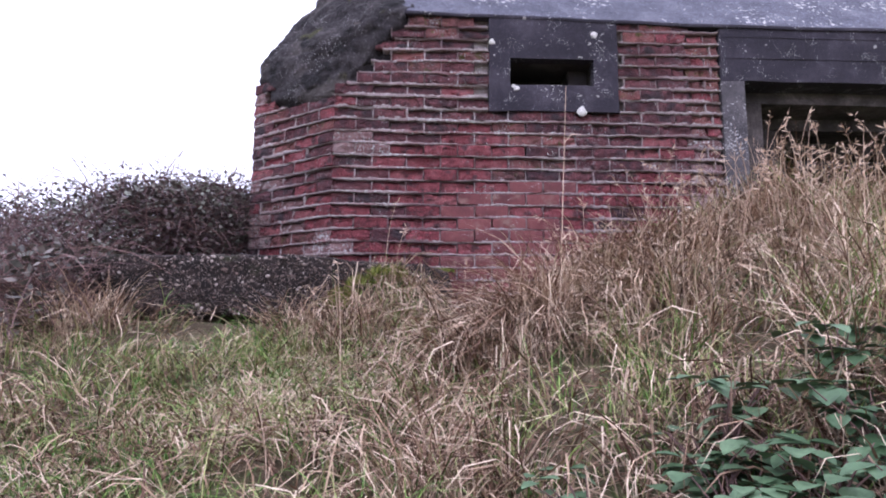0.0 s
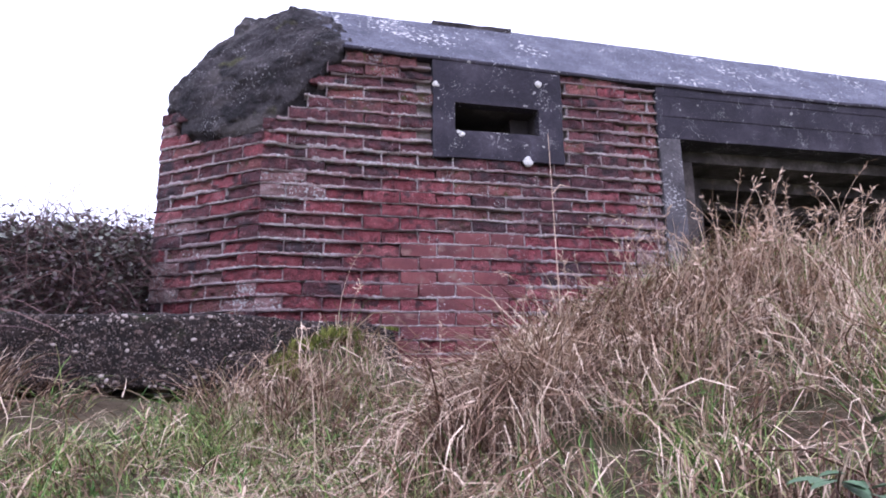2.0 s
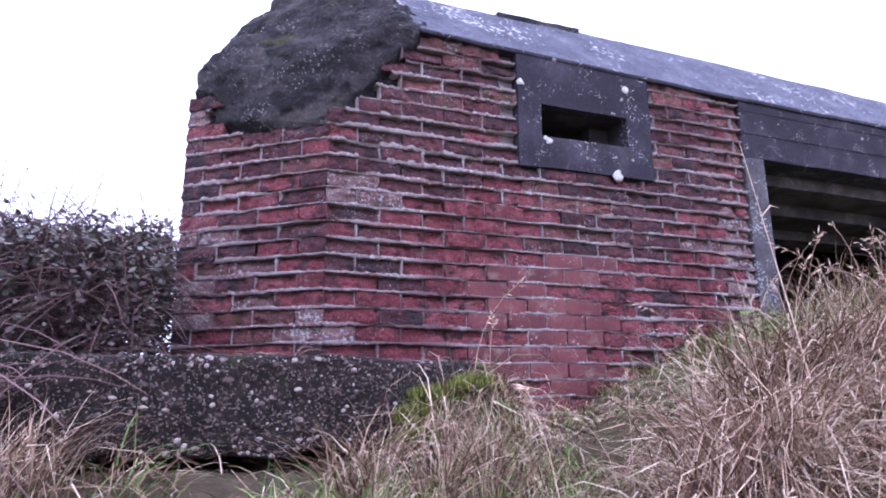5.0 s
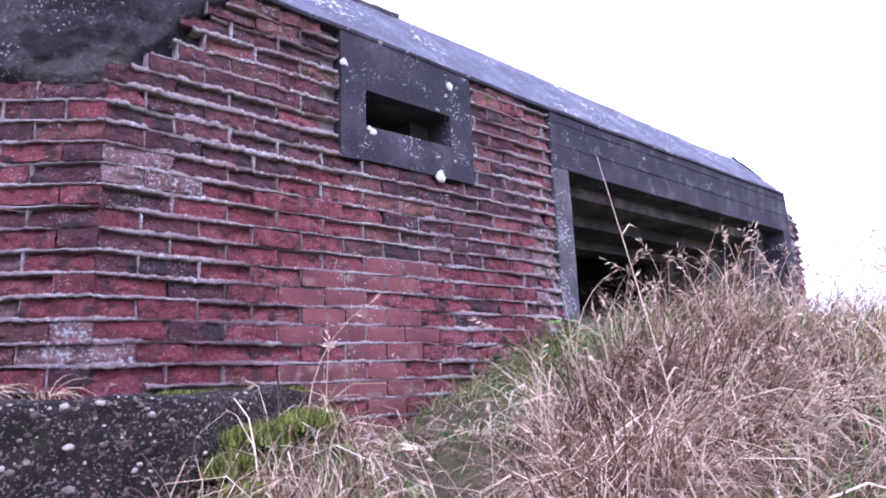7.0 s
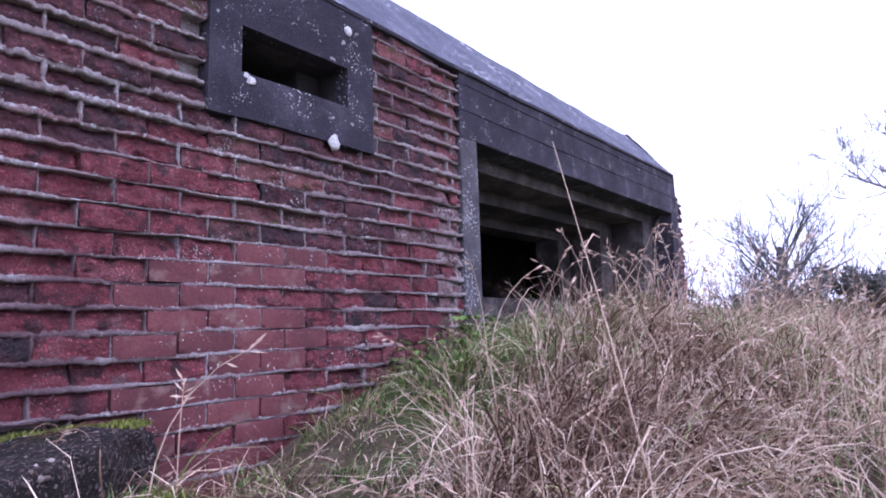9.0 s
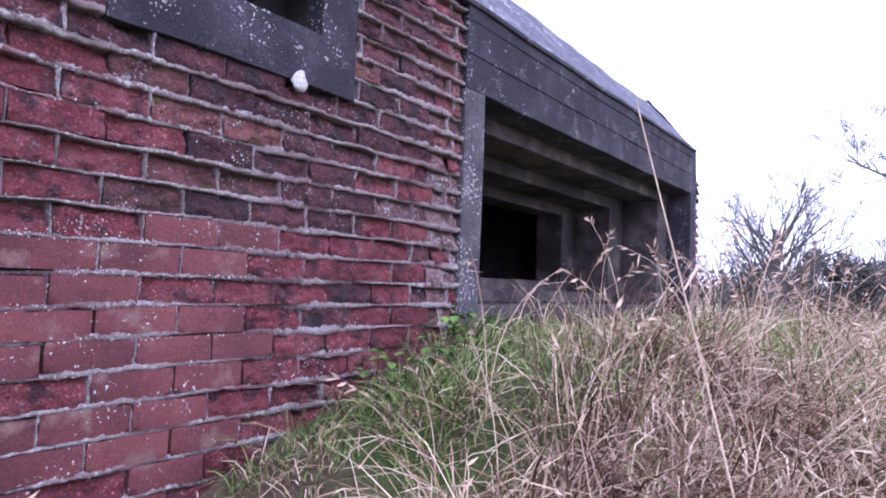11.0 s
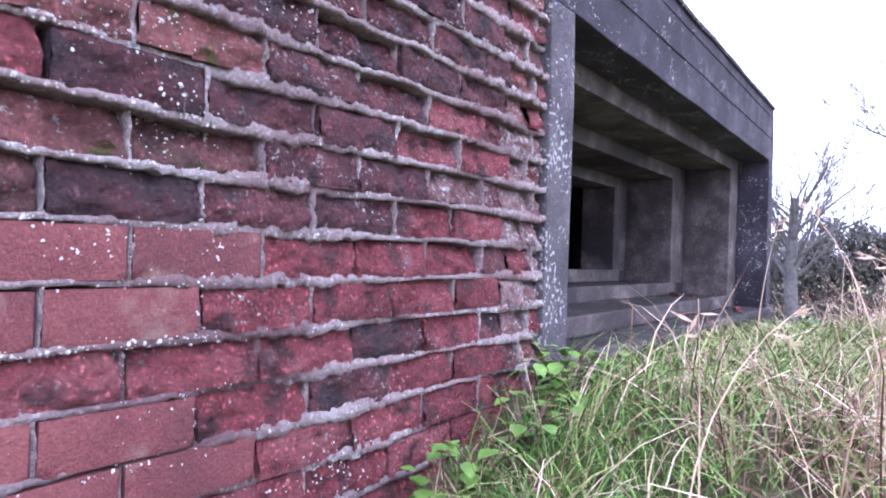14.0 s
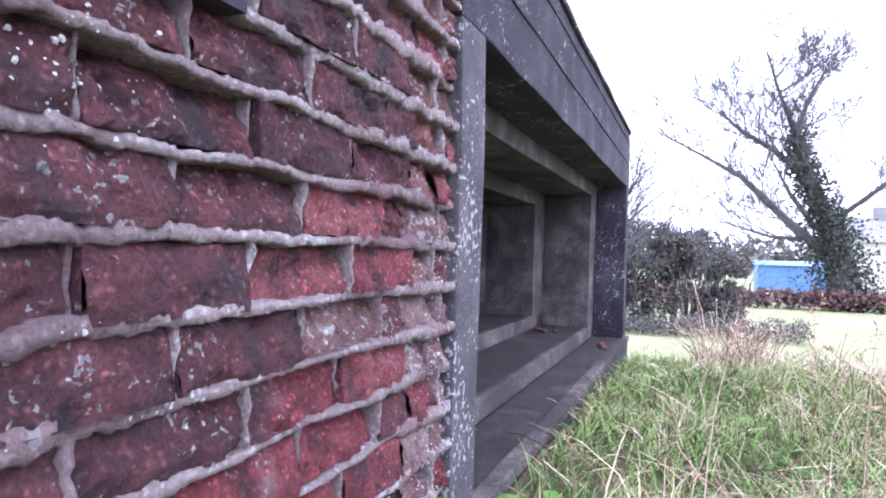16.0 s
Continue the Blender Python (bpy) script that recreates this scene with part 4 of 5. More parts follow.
    # denser tufts at the slab's end and along the wall foot
    spots = ((-0.4, -0.82), (-0.5, -0.86), (-0.45, -0.92), (-0.34, -0.84), (-0.58, -0.9), (0.72, -0.9), (0.84, -0.92), (0.66, -0.95), (0.45, -0.84), (0.54, -0.8), (0.5, -0.92), (1.0, -2.15), (1.08, -2.1), (1.2, -2.2), (1.12, -2.02), (1.3, -2.12), (6.6, -0.55), (6.75, -0.7), (6.9, -0.6), (7.0, -0.8), (7.15, -0.65), (6.8, -0.9), (7.2, -0.95), (6.65, -0.8), (6.95, -0.72), (7.3, -0.8))
    c = np.repeat(np.array(spots), 75, 0)
    n = len(c)
    x, y = c[:, 0] + rng.normal(0, 0.035, n), c[:, 1] + rng.normal(0, 0.035, n)
    base = np.stack([x, y, ground_height(x, y) - 0.01], 1)
    tall = np.where(c[:, 0] > 6, 2.1, np.where(c[:, 0] < 0, 1.15, 0.9))
    blades("grass_tussocks", base, np.arctan2(y - c[:, 1], x - c[:, 0]) + rng.normal(0, 0.5, n), rng.uniform(1.0, 1.5, n), rng.uniform(0.8, 2.6, n), rng.uniform(0.2, 0.42, n) * tall, rng.uniform(0.002, 0.005, n), M_DRY, "pinkish dead grass tussocks at the foot of the wall", "grass")


grow()


def stalks():
    """Standing grass stems with drooping seed heads."""
    vs, fs = [], []
    spots = []
    r = random.Random(5)
    for _ in range(80):
        x = r.uniform(0.6, 6.5)
        y = r.uniform(-1.9, -0.45) - 0.25 * (x < 2)
        spots.append((x, y, r.uniform(0.3, 0.55)))
    for _ in range(38):
        x, y = r.uniform(1.5, 3.4), r.uniform(-1.7, -0.75)
        spots.append((x, y, r.uniform(0.3, 0.52)))
    spots += [(r.uniform(2.1, 3.8), r.uniform(-1.75, -0.85), r.uniform(0.3, 0.55)) for k in range(70)]
    for x, y, h in spots:
        z = float(ground_height(x, y))
        a = r.uniform(0, 6.28)
        bend = r.uniform(0.05, 0.6)
        pts = []
        for k in range(7):
            t = k / 6
            out = bend * h * t ** 2.2
            pts.append((x + math.cos(a) * out, y + math.sin(a) * out, z + h * t * (1 - 0.35 * bend * t * t)))
        tube(vs, fs, pts, [0.0022 * (1 - 0.7 * k / 6) for k in range(7)], 3)
        tip, prev = Vector(pts[-1]), Vector(pts[-2])
        d = (tip - prev).normalized()
        for _ in range(r.randint(5, 11)):
            p = prev.lerp(tip, r.uniform(0.0, 1.15))
            w = (d + Vector((r.uniform(-0.8, 0.8), r.uniform(-0.8, 0.8), r.uniform(-0.9, 0.2)))).normalized()
            s = w.cross(Vector((r.uniform(-1, 1), r.uniform(-1, 1), 0.3))).normalized() * r.uniform(0.002, 0.0035)
            ln = r.uniform(0.015, 0.04)
            b = len(vs)
            vs.extend([tuple(p), tuple(p + w * ln * 0.5 + s), tuple(p + w * ln), tuple(p + w * ln * 0.5 - s)])
            fs.append((b, b + 1, b + 2, b + 3))
    ob = raw("grass_stalks", vs, fs, M_STRAW)
    tagged(ob, "tall dry grass stems with drooping seed heads", "grass", kind="stuff")


stalks()


def long_stalk(foot, tip, sag):
    vs, fs = [], []
    a, b = Vector(foot), Vector(tip)
    pts = [a.lerp(b, k / 8) + Vector((0, 0, sag * math.sin(math.pi * k / 8))) for k in range(9)]
    tube(vs, fs, pts, [0.0025 * (1 - 0.6 * k / 8) for k in range(9)], 5)
    for k in (3, 6):
        p = pts[k]
        tube(vs, fs, [p, p + Vector((0.03, -0.01, 0.035)), p + Vector((0.07, -0.01, 0.03))], [0.002, 0.0025, 0.0005], 3)
    tagged(raw("dead_stem", vs, fs, M_STRAW), "single long pale dead stem leaning over the grass", "stem")


long_stalk((1.56, -1.5, float(ground_height(1.56, -1.5))), (1.68, -1.17, 0.655), 0.015)


def moss_cushion(x, y, z, rad, n, label, mat=M_MOSS, high=0.05, dome_high=0.02):
    a, q = rng.uniform(0, 2 * np.pi, n), rad * np.sqrt(rng.random(n))
    bx, by = x + q * np.cos(a), y + q * np.sin(a) * 0.7
    dome = np.maximum(0, 1 - (q / rad) ** 2)
    base = np.stack([bx, by, z + dome_high * (dome ** 0.6) * rng.uniform(0.85, 1.0, n)], 1)
    m = n
    az, el = rng.uniform(0, 2 * np.pi, m), rng.uniform(0.5, 1.5, m)
    ln = rng.uniform(0.5, 1.2, m) * high
    tip = base + np.stack([np.cos(az) * np.cos(el), np.sin(az) * np.cos(el), np.sin(el)], 1) * ln[:, None]
    s = np.stack([-np.sin(az), np.cos(az), 0 * az], 1) * 0.0035
    v = np.stack([base - s, base + s, tip], 1).reshape(-1, 3)
    f = np.arange(3 * m).reshape(-1, 3)
    ob = raw("moss_cushion", v.tolist(), f.tolist(), mat)
    return tagged(ob, label, "moss", kind="stuff")


for x, y, rad, n in ((0.7, -0.68, 0.08, 900), (0.82, -0.62, 0.13, 1700), (0.95, -0.54, 0.11, 1000), (0.68, -0.78, 0.06, 500), (0.9, -0.72, 0.1, 700)):
    moss_cushion(x, y, float(ground_height(x, y)) + 0.02, rad, n, "yellow-green moss at the end of the slab", high=0.045, dome_high=0.03)
for x in (0.62, 0.78, 0.92, 1.05, 1.18):
    moss_cushion(x, -0.06, -0.047, 0.08, 420, "low green moss on the ledge at the brick foot", M_MOSS, 0.018, 0.012)
moss_cushion(0.1, 0.1, -0.05, 0.13, 700, "green moss along the brick foot", M_GREEN)


def ledge_tuft(x, y, z, n, size):
    a = rng.uniform(0, 2 * np.pi, n)
    base = np.stack([x + rng.normal(0, 0.012, n), y + rng.normal(0, 0.012, n), np.full(n, z)], 1)
    vs, fs = [], []
    for k in range(n):
        p = Vector(base[k])
        e, b = rng.uniform(0.9, 1.5), rng.uniform(1.6, 3.0)
        pts = [p]
        ln = size * rng.uniform(0.6, 1.2)
        for j in range(5):
            ee = e - b * ((j + 0.5) / 5)
            pts.append(pts[-1] + Vector((math.cos(a[k]) * math.cos(ee), math.sin(a[k]) * math.cos(ee), math.sin(ee))) * ln / 5)
        for q in pts:
            q.z = max(q.z, z + 0.004)
        tube(vs, fs, pts, [0.0022 * (1 - 0.8 * j / 5) for j in range(6)], 3)
    tagged(raw("grass_tuft", vs, fs, M_DRY), "small arching tuft of dry grass on the slab", "grass tuft", "tufts on the slab")


for x, y, n, size in ((0.22, -0.12, 40, 0.17), (0.36, -0.2, 34, 0.15), (0.0, -0.02, 20, 0.1), (0.95, -0.2, 22, 0.14)):
    ledge_tuft(x, y, -0.05, n, size)


def brick_lump(x, y, z, s, turn, mat=M_RED):
    bm = bmesh.new()
    box(bm, -0.5 * s, 0.5 * s, -0.35 * s, 0.35 * s, 0, 0.5 * s, 0.1 * s)
    for v in bm.verts:
        v.co += 0.22 * s * noise.noise_vector(v.co * 9 / s * 0.11 + Vector((x * 31, y * 17, 0)))
    low = min(v.co.z for v in bm.verts)
    m = pose(x, y, z, 0, 0, turn)
    for v in bm.verts:
        v.co.z -= low
    bmesh.ops.transform(bm, matrix=m, verts=bm.verts[:])
    tagged(part("brick_fragment", bm, mat), "broken lump of red brick lying on concrete", "rubble", "fallen brick fragments")


for x, y, s, turn in ((0.4, -0.14, 0.1, 20), (0.5, -0.2, 0.09, 70), (0.46, -0.07, 0.08, 10), (0.6, -0.12, 0.1, 150), (-0.28, 0.0, 0.09, 40), (-0.45, -0.05, 0.07, 100), (0.28, -0.03, 0.06, 30)):
    brick_lump(x, y, -0.05, s, turn, M_RED if s > 0.065 else M_PURPLE)
brick_lump(5.6, 0.06, 0.215, 0.06, 30)
brick_lump(5.52, 0.4, 0.27, 0.07, 80, M_PURPLE)
brick_lump(5.6, 0.33, 0.27, 0.05, 10, M_PURPLE)


# ---- brambles ----
def leaf_points(c, along_dir, normal, ln, wd):
    """A pointed leaf folded along its midrib: points and faces."""
    d = along_dir.normalized()
    n = (normal - d * normal.dot(d)).normalized()
    s = d.cross(n)
    pts = []
    for t, w in ((0.0, 0.0), (0.25, 0.8), (0.55, 1.0), (0.82, 0.55)):
        m = c + d * ln * t - n * 0.12 * ln * t * t
        pts += [m - s * wd * w / 2 + n * 0.12 * wd * w, m, m + s * wd * w / 2 + n * 0.12 * wd * w]
    tip = c + d * ln - n * 0.14 * ln
    fs = []
    for k in range(3):
        a = 3 * k
        fs += [(a, a + 1, a + 4, a + 3), (a + 1, a + 2, a + 5, a + 4)]
    pts.append(tip)
    fs += [(9, 10, 12), (10, 11, 12)]
    return [tuple(p) for p in pts], fs


def bramble_plant(x, y, high, n, seed, name="bramble_plant", mat=M_LEAF, label="low bramble with dark green toothed leaves on the bank", size=0.06):
    r = random.Random(seed)
    z = float(ground_height(x, y))
    e = thing(name, x, y, z, label, "bramble" if name == "bramble_plant" else "weed", name.replace("_plant", " plants"))
    for c in range(max(1, n // 6)):
        a = r.uniform(0, 6.28)
        reach = r.uniform(0.02, 0.16)
        pts = [Vector((math.cos(a) * reach * t * t, math.sin(a) * reach * t * t, high * r.uniform(0.9, 1.0) * t - 0.02)) for t in (0, 0.25, 0.5, 0.75, 1.0)]
        vs, fs = [], []
        tube(vs, fs, pts, [0.003, 0.0028, 0.0025, 0.002, 0.001], 4)
        raw("stem", vs, fs, M_STEM, e)
        for k in range(6):
            p = pts[r.choice((1, 2, 3, 3, 4, 4))]
            b = r.uniform(0, 6.28)
            d = Vector((math.cos(b), math.sin(b), r.uniform(-0.5, 0.25)))
            vs, fs = leaf_points(p + d * 0.012, d, Vector((0, 0, 1)), size * r.uniform(0.7, 1.25), size * r.uniform(0.65, 0.95))
            raw("leaf", vs, fs, mat, e, smooth=True)


for k, (x, y, h, n) in enumerate(((1.42, -2.46, 0.37, 30), (1.5, -2.7, 0.36, 54), (1.64, -2.68, 0.36, 60), (1.74, -2.4, 0.44, 48), (1.68, -2.5, 0.36, 48), (1.8, -2.7, 0.36, 60), (1.95, -2.62, 0.36, 60), (2.02, -2.4, 0.4, 48), (1.56, -2.84, 0.38, 60), (1.72, -2.85, 0.38, 60), (1.4, -2.8, 0.36, 42), (2.1, -2.75, 0.42, 60), (2.24, -2.5, 0.4, 48), (1.9, -2.9, 0.4, 54))):
    bramble_plant(x, y, 0.52 * h, n, 40 + k, size=0.062)
M_WEED = material("weed_leaf", [(0.055, 0.125, 0.018), (0.11, 0.21, 0.035), (0.18, 0.3, 0.06)], 9, 0.6, 0, random_by="island")
for k, (x, y, h, n) in enumerate(((2.92, -0.1, 0.1, 18), (2.8, -0.14, 0.12, 18), (2.62, -0.12, 0.1, 18), (2.45, -0.1, 0.12, 12), (2.3, -0.12, 0.09, 12), (3.05, -0.16, 0.08, 12))):
    bramble_plant(x, y, 1.35 * h, n + 18, 80 + k, "weed_plant", M_WEED, "small bright green weed at the wall foot", 0.042)


def thicket(name, n_leaf, n_stem, inside, label, leaf_mat, seed, size, sprig=0):
    """A dense bush in one mesh: stems and leaves scattered through the volume that inside() allows."""
    r = random.Random(seed)
    vs, fs = [], []
    for _ in range(n_leaf):
        p = Vector(inside(r))
        d = Vector((r.gauss(0, 1), r.gauss(0, 1), r.gauss(0, 0.5)))
        n = Vector((r.gauss(0, 0.6), r.gauss(0, 0.6), 1))
        s = size * r.uniform(0.5, 1.3)
        d.normalize()
        q = d.cross(n).normalized() * s * 0.34
        b = len(vs)
        vs += [tuple(p), tuple(p + d * s * 0.5 + q), tuple(p + d * s), tuple(p + d * s * 0.5 - q)]
        fs.append((b, b + 1, b + 2, b + 3))
    leaves = raw(name, vs, fs, leaf_mat)
    tagged(leaves, label, "bramble thicket", kind="stuff")
    vs, fs = [], []
    for _ in range(n_stem):
        p = Vector(inside(r))
        p.z -= r.uniform(0, 0.2)
        d = Vector((r.gauss(0, 1), r.gauss(0, 1), r.gauss(0.4, 0.6))).normalized()
        ln = r.uniform(0.15, 0.6)
        pts = [p + d * ln * t + Vector((0, 0, 0.35 * ln * (t - 1.2 * t * t))) for t in (0, 0.3, 0.6, 0.85, 1.0)]
        tube(vs, fs, pts, [0.0024, 0.0022, 0.0019, 0.0015, 0.0008], 3)
    stems = raw(name + "_stems", vs, fs, M_STEM)
    tagged(stems, "tangle of purple-brown bramble stems", "bramble thicket", kind="stuff")


def left_bush(r):
    while True:
        x, y = r.uniform(-4.4, -0.12) if r.random() < 0.7 else r.uniform(-0.85, -0.1), r.uniform(-0.15, 2.6)
        rim = min(x + 4.4, 2.6 - y, (y + 0.15) * 2 + 0.3) + 0.3 * noise.noise(Vector((x * 2, y * 2, 7)))
        if rim < 0.1 or r.random() > 0.25 + rim * 1.2:
            continue
        top = 0.45 + 0.2 * y - 0.24 * max(0, -1.1 - x) - 0.4 * max(0, y - 1.9) + 0.1 * noise.noise(Vector((x * 3, y * 3, 1)))
        low = max(-0.06 if x > -1.05 and y < 0.9 else -0.3, float(ground_height(x, y)))
        t = r.random() ** 0.5
        if r.random() < 0.04:
            t = 1 + 0.15 * r.random()
        return x, y, low + max(0.05, top - low) * t


thicket("bramble_thicket", 70000, 3600, left_bush, "dense dark bramble thicket beside the pillbox", M_THICKET, 21, 0.031)


def low_bush(r):
    x, y = r.uniform(-2.6, -0.55), r.uniform(-1.1, -0.3)
    return x, y, float(ground_height(x, y)) + 0.42 * r.random() ** 0.8


thicket("bramble_clump", 3500, 2200, low_bush, "brambles growing over the end of the concrete slab", M_HEDGE, 22, 0.05)


# ---- distance: trees, hedge, shed and house across the field ----
def limb(vs, fs, p, d, ln, rad, depth, r, up=0.12, spread=0.75, thin=0.006):
    pts, radii = [p], [rad]
    q, e = p.copy(), d.normalized()
    steps = 5
    for k in range(steps):
        e = (e + Vector((r.gauss(0, 0.13), r.gauss(0, 0.13), r.gauss(up * 0.5, 0.1)))).normalized()
        q = q + e * ln / steps
        pts.append(q.copy())
        radii.append(rad * (1 - 0.62 * (k + 1) / steps))
    tube(vs, fs, pts, [max(q, thin) for q in radii], 5 if depth > 2 else 3)
    if depth == 0:
        return
    for k in range(r.randint(3, 5) if depth > 1 else r.randint(3, 6)):
        i = r.randint(2, steps)
        w = (pts[i] - pts[i - 1]).normalized()
        side = Vector((r.gauss(0, 1), r.gauss(0, 1), r.gauss(0.15, 0.7))).normalized()
        limb(vs, fs, pts[i], (w + side * spread).normalized(), ln * r.uniform(0.42, 0.7), radii[i] * 0.7, depth - 1, r, up, spread, thin)


def bare_tree(x, y, high, seed, label, depth=4):
    r = random.Random(seed)
    z = float(ground_height(x, y))
    t = thing("bare_tree", x, y, z, label, "tree", "bare winter trees")
    vs, fs = [], []
    tube(vs, fs, [(0, 0, -0.1), (0.03, 0.02, high * 0.12), (0.0, 0.05, high * 0.25), (0.05, 0.0, high * 0.56)], [high * 0.035, high * 0.027, high * 0.024, high * 0.016], 8)
    raw("trunk", vs, fs, M_BARK, t, smooth=True)
    vs, fs = [], []
    for k in range(22):
        a = k * 2.4
        h0 = high * (0.22 + 0.0135 * k)
        limb(vs, fs, Vector((0.02, 0.03, h0)), Vector((math.cos(a) * 0.75, math.sin(a) * 0.75, 0.7)), high * r.uniform(0.2, 0.33), high * 0.0065, depth - 1, r, 0.12, 0.62, 0.005)
    raw("crown", vs, fs, M_BARK, t)
    return t


bare_tree(20.5, 1.75, 6.7, 4, "small bare rounded tree at the field edge")
bare_tree(27.0, 4.6, 5.0, 9, "slender bare tree in the hedge", 3)
bare_tree(30.0, 7.5, 6.0, 12, "bare hedgerow tree in the mist", 3)
bare_tree(26.0, 0.2, 4.2, 15, "bare bushy tree in the hedge", 3)


def leaning_tree():
    r = random.Random(3)
    X, Z0 = 38.0, FIELD
    t = thing("leaning_tree", X, -7.0, Z0, "large leaning bare tree with its trunk wrapped in ivy", "tree")

    def w(dx, y, z):
        return Vector((dx, y + 7.0, z - Z0))
    main = [w(0, -7.3, Z0 - 0.1), w(0, -6.9, 0.6), w(0.2, -6.2, 3.0), w(0.2, -5.2, 5.4), w(0.3, -4.9, 7.0), w(0.2, -4.1, 9.0), w(0, -3.4, 11.3)]
    vs, fs = [], []
    tube(vs, fs, main, [0.8, 0.68, 0.45, 0.28, 0.17, 0.09, 0.03], 9)
    raw("trunk", vs, fs, M_BARK, t, smooth=True)
    limbs = [
        ([w(0, -6.6, 0.9), w(-0.5, -4.6, 2.6), w(-0.8, -2.4, 4.8), w(-0.8, -0.4, 6.0), w(-0.6, 1.8, 7.3)], [0.26, 0.19, 0.13, 0.07, 0.02]),
        ([w(0.2, -5.6, 4.6), w(0.5, -4.0, 6.2), w(0.6, -2.4, 7.3), w(0.7, -0.9, 8.9)], [0.2, 0.14, 0.1, 0.02]),
        ([w(0.2, -4.9, 7.0), w(0.6, -5.4, 8.6), w(0.8, -6.2, 10.3)], [0.15, 0.1, 0.02]),
        ([w(0.1, -6.4, 2.6), w(0.2, -8.6, 4.4), w(0.4, -10.5, 6.6)], [0.14, 0.1, 0.02]),
        ([w(0.1, -5.8, 2.4), w(-0.4, -4.6, 4.0), w(-0.5, -3.6, 6.0)], [0.14, 0.1, 0.02]),
        ([w(-0.2, -5.4, 1.8), w(-0.6, -3.8, 1.9), w(-0.9, -1.5, 2.6)], [0.12, 0.09, 0.02])]
    for pts, radii in limbs:
        vs, fs = [], []
        tube(vs, fs, pts, radii, 6)
        for k in range(1, len(pts)):
            for _ in range(6):
                p = pts[k - 1].lerp(pts[k], r.random())
                d = (pts[k] - pts[k - 1]).normalized() + Vector((r.gauss(0, 0.5), r.gauss(0, 0.7), r.gauss(0.3, 0.6)))
                limb(vs, fs, p, d, r.uniform(1.2, 2.6), 0.035, 3, r, 0.1, 0.8, 0.011)
        raw("limb", vs, fs, M_BARK, t)
    vs, fs = [], []
    for k in range(4, len(main)):
        for _ in range(9):
            p = main[k - 1].lerp(main[k], r.random())
            d = Vector((r.gauss(0, 0.7), r.gauss(0, 0.9), r.gauss(0.5, 0.4)))
            limb(vs, fs, p, d, r.uniform(1.4, 2.8), 0.035, 3, r, 0.1, 0.8, 0.011)
    raw("crown", vs, fs, M_BARK, t)
    vs, fs = [], []
    for _ in range(9000):
        k = r.choice((0, 0, 1, 1, 1, 2, 2, 3))
        p = main[k].lerp(main[k + 1], r.random())
        f = 1.7 - 0.32 * k
        p = p + Vector((r.gauss(0, 0.45 * f), r.gauss(0, 0.45 * f), r.gauss(0, 0.2)))
        d = Vector((r.gauss(0, 1), r.gauss(0, 1), r.gauss(-0.5, 0.6))).normalized() * r.uniform(0.1, 0.22)
        s = d.cross(Vector((r.gauss(0, 1), r.gauss(0, 1), 1))).normalized() * 0.08
        b = len(vs)
        vs += [tuple(p), tuple(p + d * 0.5 + s), tuple(p + d), tuple(p + d * 0.5 - s)]
        fs.append((b, b + 1, b + 2, b + 3))
    raw("ivy", vs, fs, M_IVY, t, "dark ivy round the trunk")


leaning_tree()


def shrub(x, y, w, top, seed):
    """A rounded winter shrub: trunk stems and an uneven crown of small clumped leaves."""
    r = random.Random(seed)
    z = float(ground_height(x, y))
    t = thing("winter_shrub", x, y, z, "dull grey-green winter shrub across the field", "shrub", "shrubs across the field")
    h = top - z
    vs, fs = [], []
    for _ in range(9):
        a = r.uniform(0, 6.28)
        limb(vs, fs, Vector((0, 0, -0.05)), Vector((math.cos(a) * 0.4, math.sin(a) * 0.4, 1)), h * 0.65, 0.05, 2, r, 0.1, 0.7, 0.008)
    raw("stem", vs, fs, M_BARK, t)
    vs, fs = [], []
    lobes = [(Vector((r.uniform(-0.7, 0.7) * w, r.uniform(-0.75, 0.75) * w, h * r.uniform(0.04, 0.82))), r.uniform(0.25, 0.5) * w) for _ in range(26)]
    for c, q in lobes:
        for _ in range(230):
            d = Vector((r.gauss(0, 1), r.gauss(0, 1), r.gauss(0, 1))).normalized() * q * r.random() ** 0.4
            p = c + d
            g = Vector((r.gauss(0, 1), r.gauss(0, 1), r.gauss(0.2, 0.8))).normalized() * r.uniform(0.07, 0.16)
            s = g.cross(Vector((r.gauss(0, 1), r.gauss(0, 1), 1))).normalized() * 0.035
            b = len(vs)
            vs += [tuple(p), tuple(p + g * 0.5 + s), tuple(p + g), tuple(p + g * 0.5 - s)]
            fs.append((b, b + 1, b + 2, b + 3))
    raw("crown", vs, fs, M_HEDGE, t)


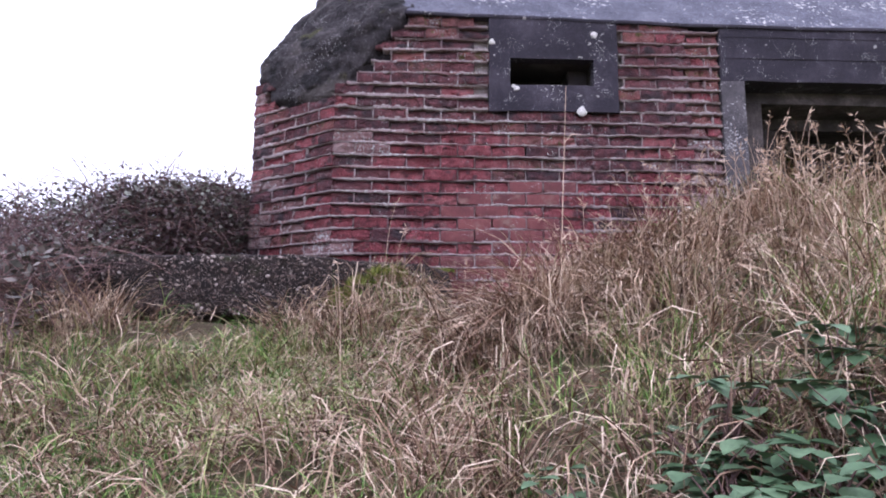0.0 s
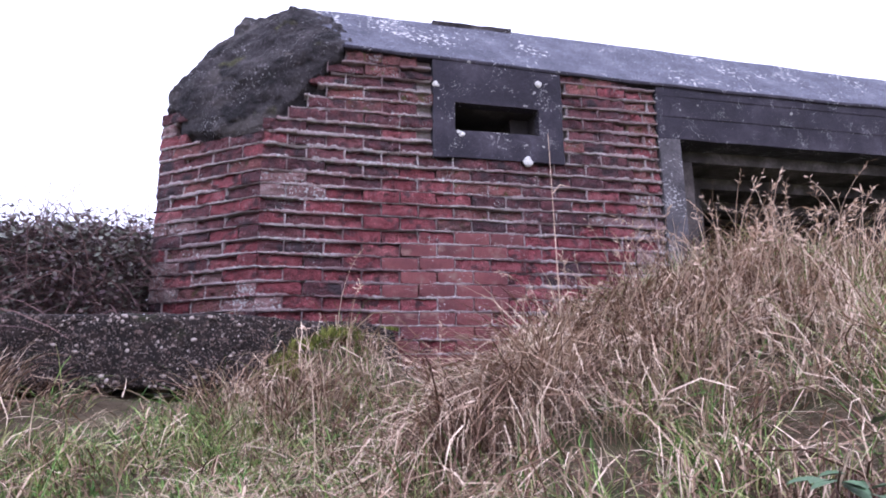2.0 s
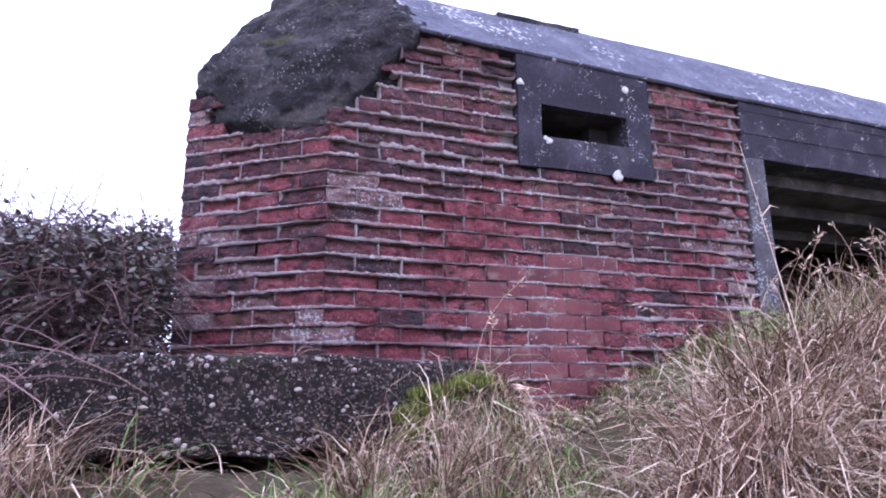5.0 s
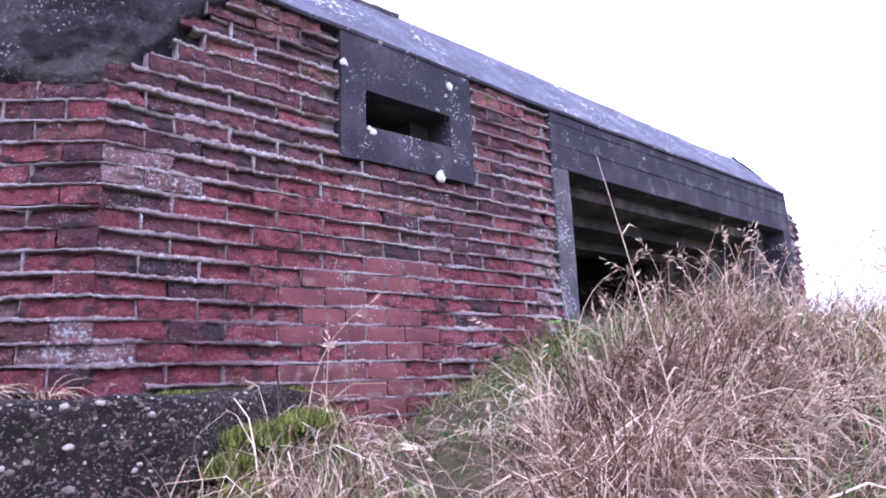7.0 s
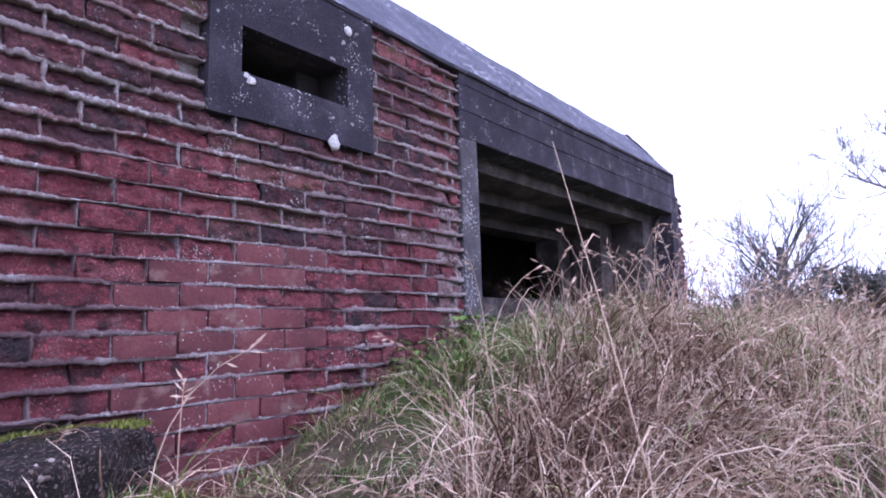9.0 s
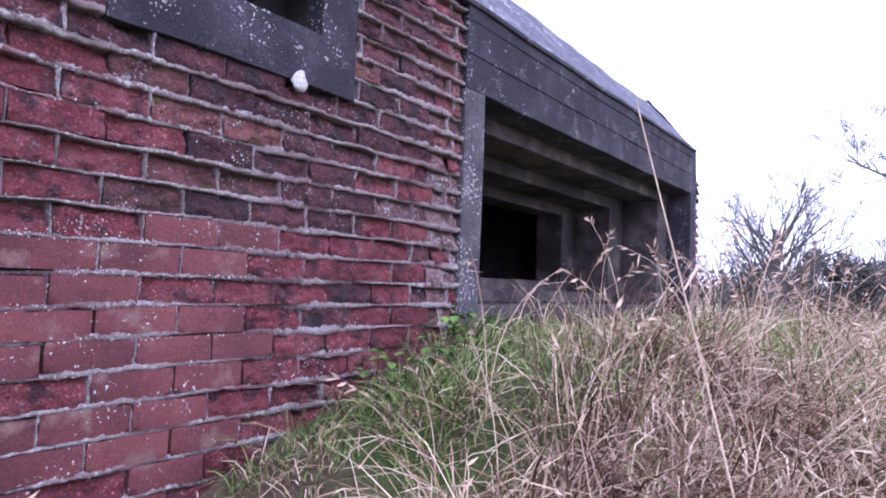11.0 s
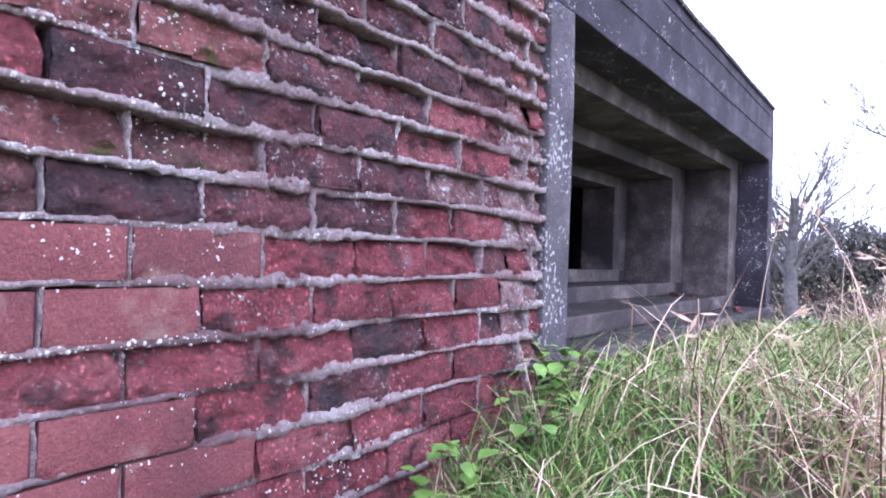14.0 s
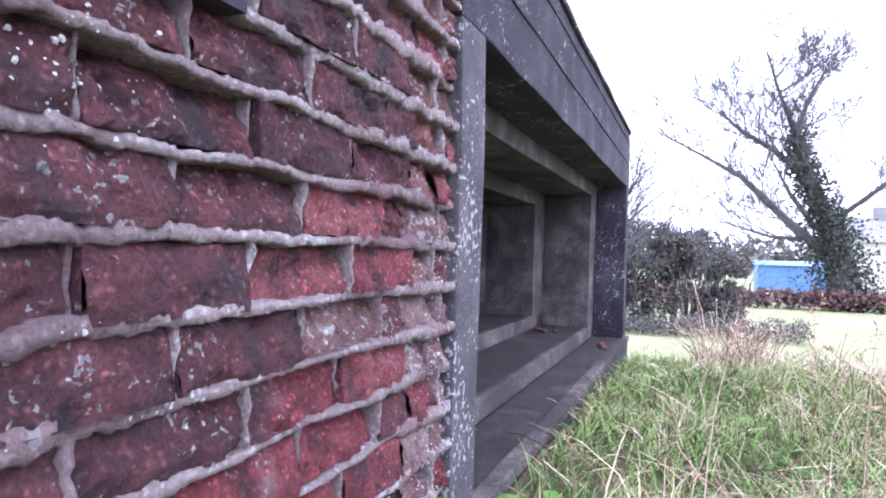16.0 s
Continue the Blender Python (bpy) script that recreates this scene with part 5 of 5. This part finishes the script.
def far_bush(name, x0, x1, y0, y1, top, n, size, mat, seed, label, category, rough=0.6):
    r = random.Random(seed)
    vs, fs = [], []
    for _ in range(n):
        x, y = r.uniform(x0, x1), r.uniform(y0, y1)
        z0 = float(ground_height(x, y))
        h = (top - z0) * (1 - rough * 0.5 + rough * noise.noise(Vector((y * 0.55, x * 0.3, seed))) + 0.25 * rough * noise.noise(Vector((y * 2.2, 3, seed))))
        p = Vector((x, y, z0 + max(0.2, h) * r.random() ** 0.6))
        d = Vector((r.gauss(0, 1), r.gauss(0, 1), r.gauss(0.4, 0.8))).normalized() * size * r.uniform(0.6, 1.4)
        s = d.cross(Vector((r.gauss(0, 1), r.gauss(0, 1), 1))).normalized() * size * 0.3
        b = len(vs)
        vs += [tuple(p), tuple(p + d * 0.5 + s), tuple(p + d), tuple(p + d * 0.5 - s)]
        fs.append((b, b + 1, b + 2, b + 3))
    tagged(raw(name, vs, fs, mat), label, category, kind="stuff")


for yc, w, top, sd in ((2.9, 1.0, 2.0, 2), (1.3, 0.9, 2.5, 3), (-0.2, 0.9, 2.1, 5), (-1.3, 0.7, 1.3, 7)):
    shrub(24.5, yc, w, top, sd)
far_bush("field_scrub", 21.5, 23.2, -3.4, 4.5, -0.8, 8000, 0.09, M_HEDGE, 17, "low brown scrub at the foot of the shrubs", "scrub", 0.5)
far_bush("far_hedge", 36.2, 37.2, -34, 22, -0.6, 12000, 0.3, M_FENCE, 4, "red-brown leafless hedge along the far field edge", "hedge", 0.25)
far_bush("far_woods", 120, 150, -110, 90, 4.5, 14000, 1.5, M_HEDGE, 6, "grey winter woods on the skyline", "woods", 0.8)
far_bush("behind_hedge", 14, 22, 3.5, 12, 1.2, 7000, 0.25, M_HEDGE, 13, "low winter scrub behind the pillbox", "scrub")


def shed(x, y0, y1, top):
    z = FIELD
    e = thing("metal_shed", x, (y0 + y1) / 2, z, "bright blue sheet-metal shed beyond the hedge", "shed")
    L, h = y1 - y0, top - z
    bm = bmesh.new()
    box(bm, 0, 3, -L / 2, L / 2, 0, h * 0.88, 0.03)
    part("body", bm, M_BLUE, e)
    bm = bmesh.new()
    v = [bm.verts.new(p) for p in ((-0.15, -L / 2 - 0.1, h * 0.885), (-0.15, L / 2 + 0.1, h * 0.885), (1.5, L / 2 + 0.1, h), (1.5, -L / 2 - 0.1, h), (3.15, -L / 2 - 0.1, h * 0.885), (3.15, L / 2 + 0.1, h * 0.885))]
    for f in ((0, 1, 2, 3), (3, 2, 5, 4), (0, 3, 4), (1, 5, 2), (0, 4, 5, 1)):
        bm.faces.new([v[k] for k in f])
    part("roof", bm, M_BLUE, e)
    bm = bmesh.new()
    box(bm, -0.03, 0.02, -L * 0.08, L * 0.1, 0.05, h * 0.7, 0.01)
    part("door", bm, M_BLUE, e)
    bm = bmesh.new()
    box(bm, -0.03, 0.02, -L * 0.46, -L * 0.3, h * 0.45, h * 0.72, 0.01)
    part("window", bm, M_GLASS, e)


shed(45, -8.4, -3.9, 0.75)


def house(x, y0, y1):
    z = FIELD
    e = thing("house", x, (y0 + y1) / 2, z, "pale rendered house with a grey roof and chimney", "house")
    L = y1 - y0
    bm = bmesh.new()
    box(bm, 0, 7, -L / 2, L / 2, 0, 3.9)
    part("wall", bm, M_RENDER, e)
    bm = bmesh.new()
    v = [bm.verts.new(p) for p in ((-0.3, -L / 2 - 0.3, 3.8), (-0.3, L / 2 + 0.3, 3.8), (3.5, L / 2 + 0.3, 5.8), (3.5, -L / 2 - 0.3, 5.8), (7.3, -L / 2 - 0.3, 3.8), (7.3, L / 2 + 0.3, 3.8))]
    for f in ((0, 1, 2, 3), (3, 2, 5, 4), (0, 3, 4), (1, 5, 2), (0, 4, 5, 1)):
        bm.faces.new([v[k] for k in f])
    roof = part("roof", bm, M_SLATE, e)
    bm = bmesh.new()
    box(bm, 3.0, 3.9, L / 2 - 3.2, L / 2 - 1.9, 5.2, 6.6, 0.05)
    part("chimney", bm, M_SLATE, roof)
    for y in (L / 2 - 2.8, L / 2 - 6.0):
        for z0 in (0.9, 2.5):
            bm = bmesh.new()
            box(bm, -0.05, 0.03, y - 0.75, y + 0.75, z0, z0 + 1.1, 0.02)
            win = part("window", bm, M_WHITE, e)
            for s in (-0.35, 0.35):
                bm = bmesh.new()
                box(bm, -0.08, -0.04, y + s - 0.29, y + s + 0.29, z0 + 0.1, z0 + 1.0, 0.01)
                part("pane", bm, M_GLASS, win)


house(58, -22, -11.3)
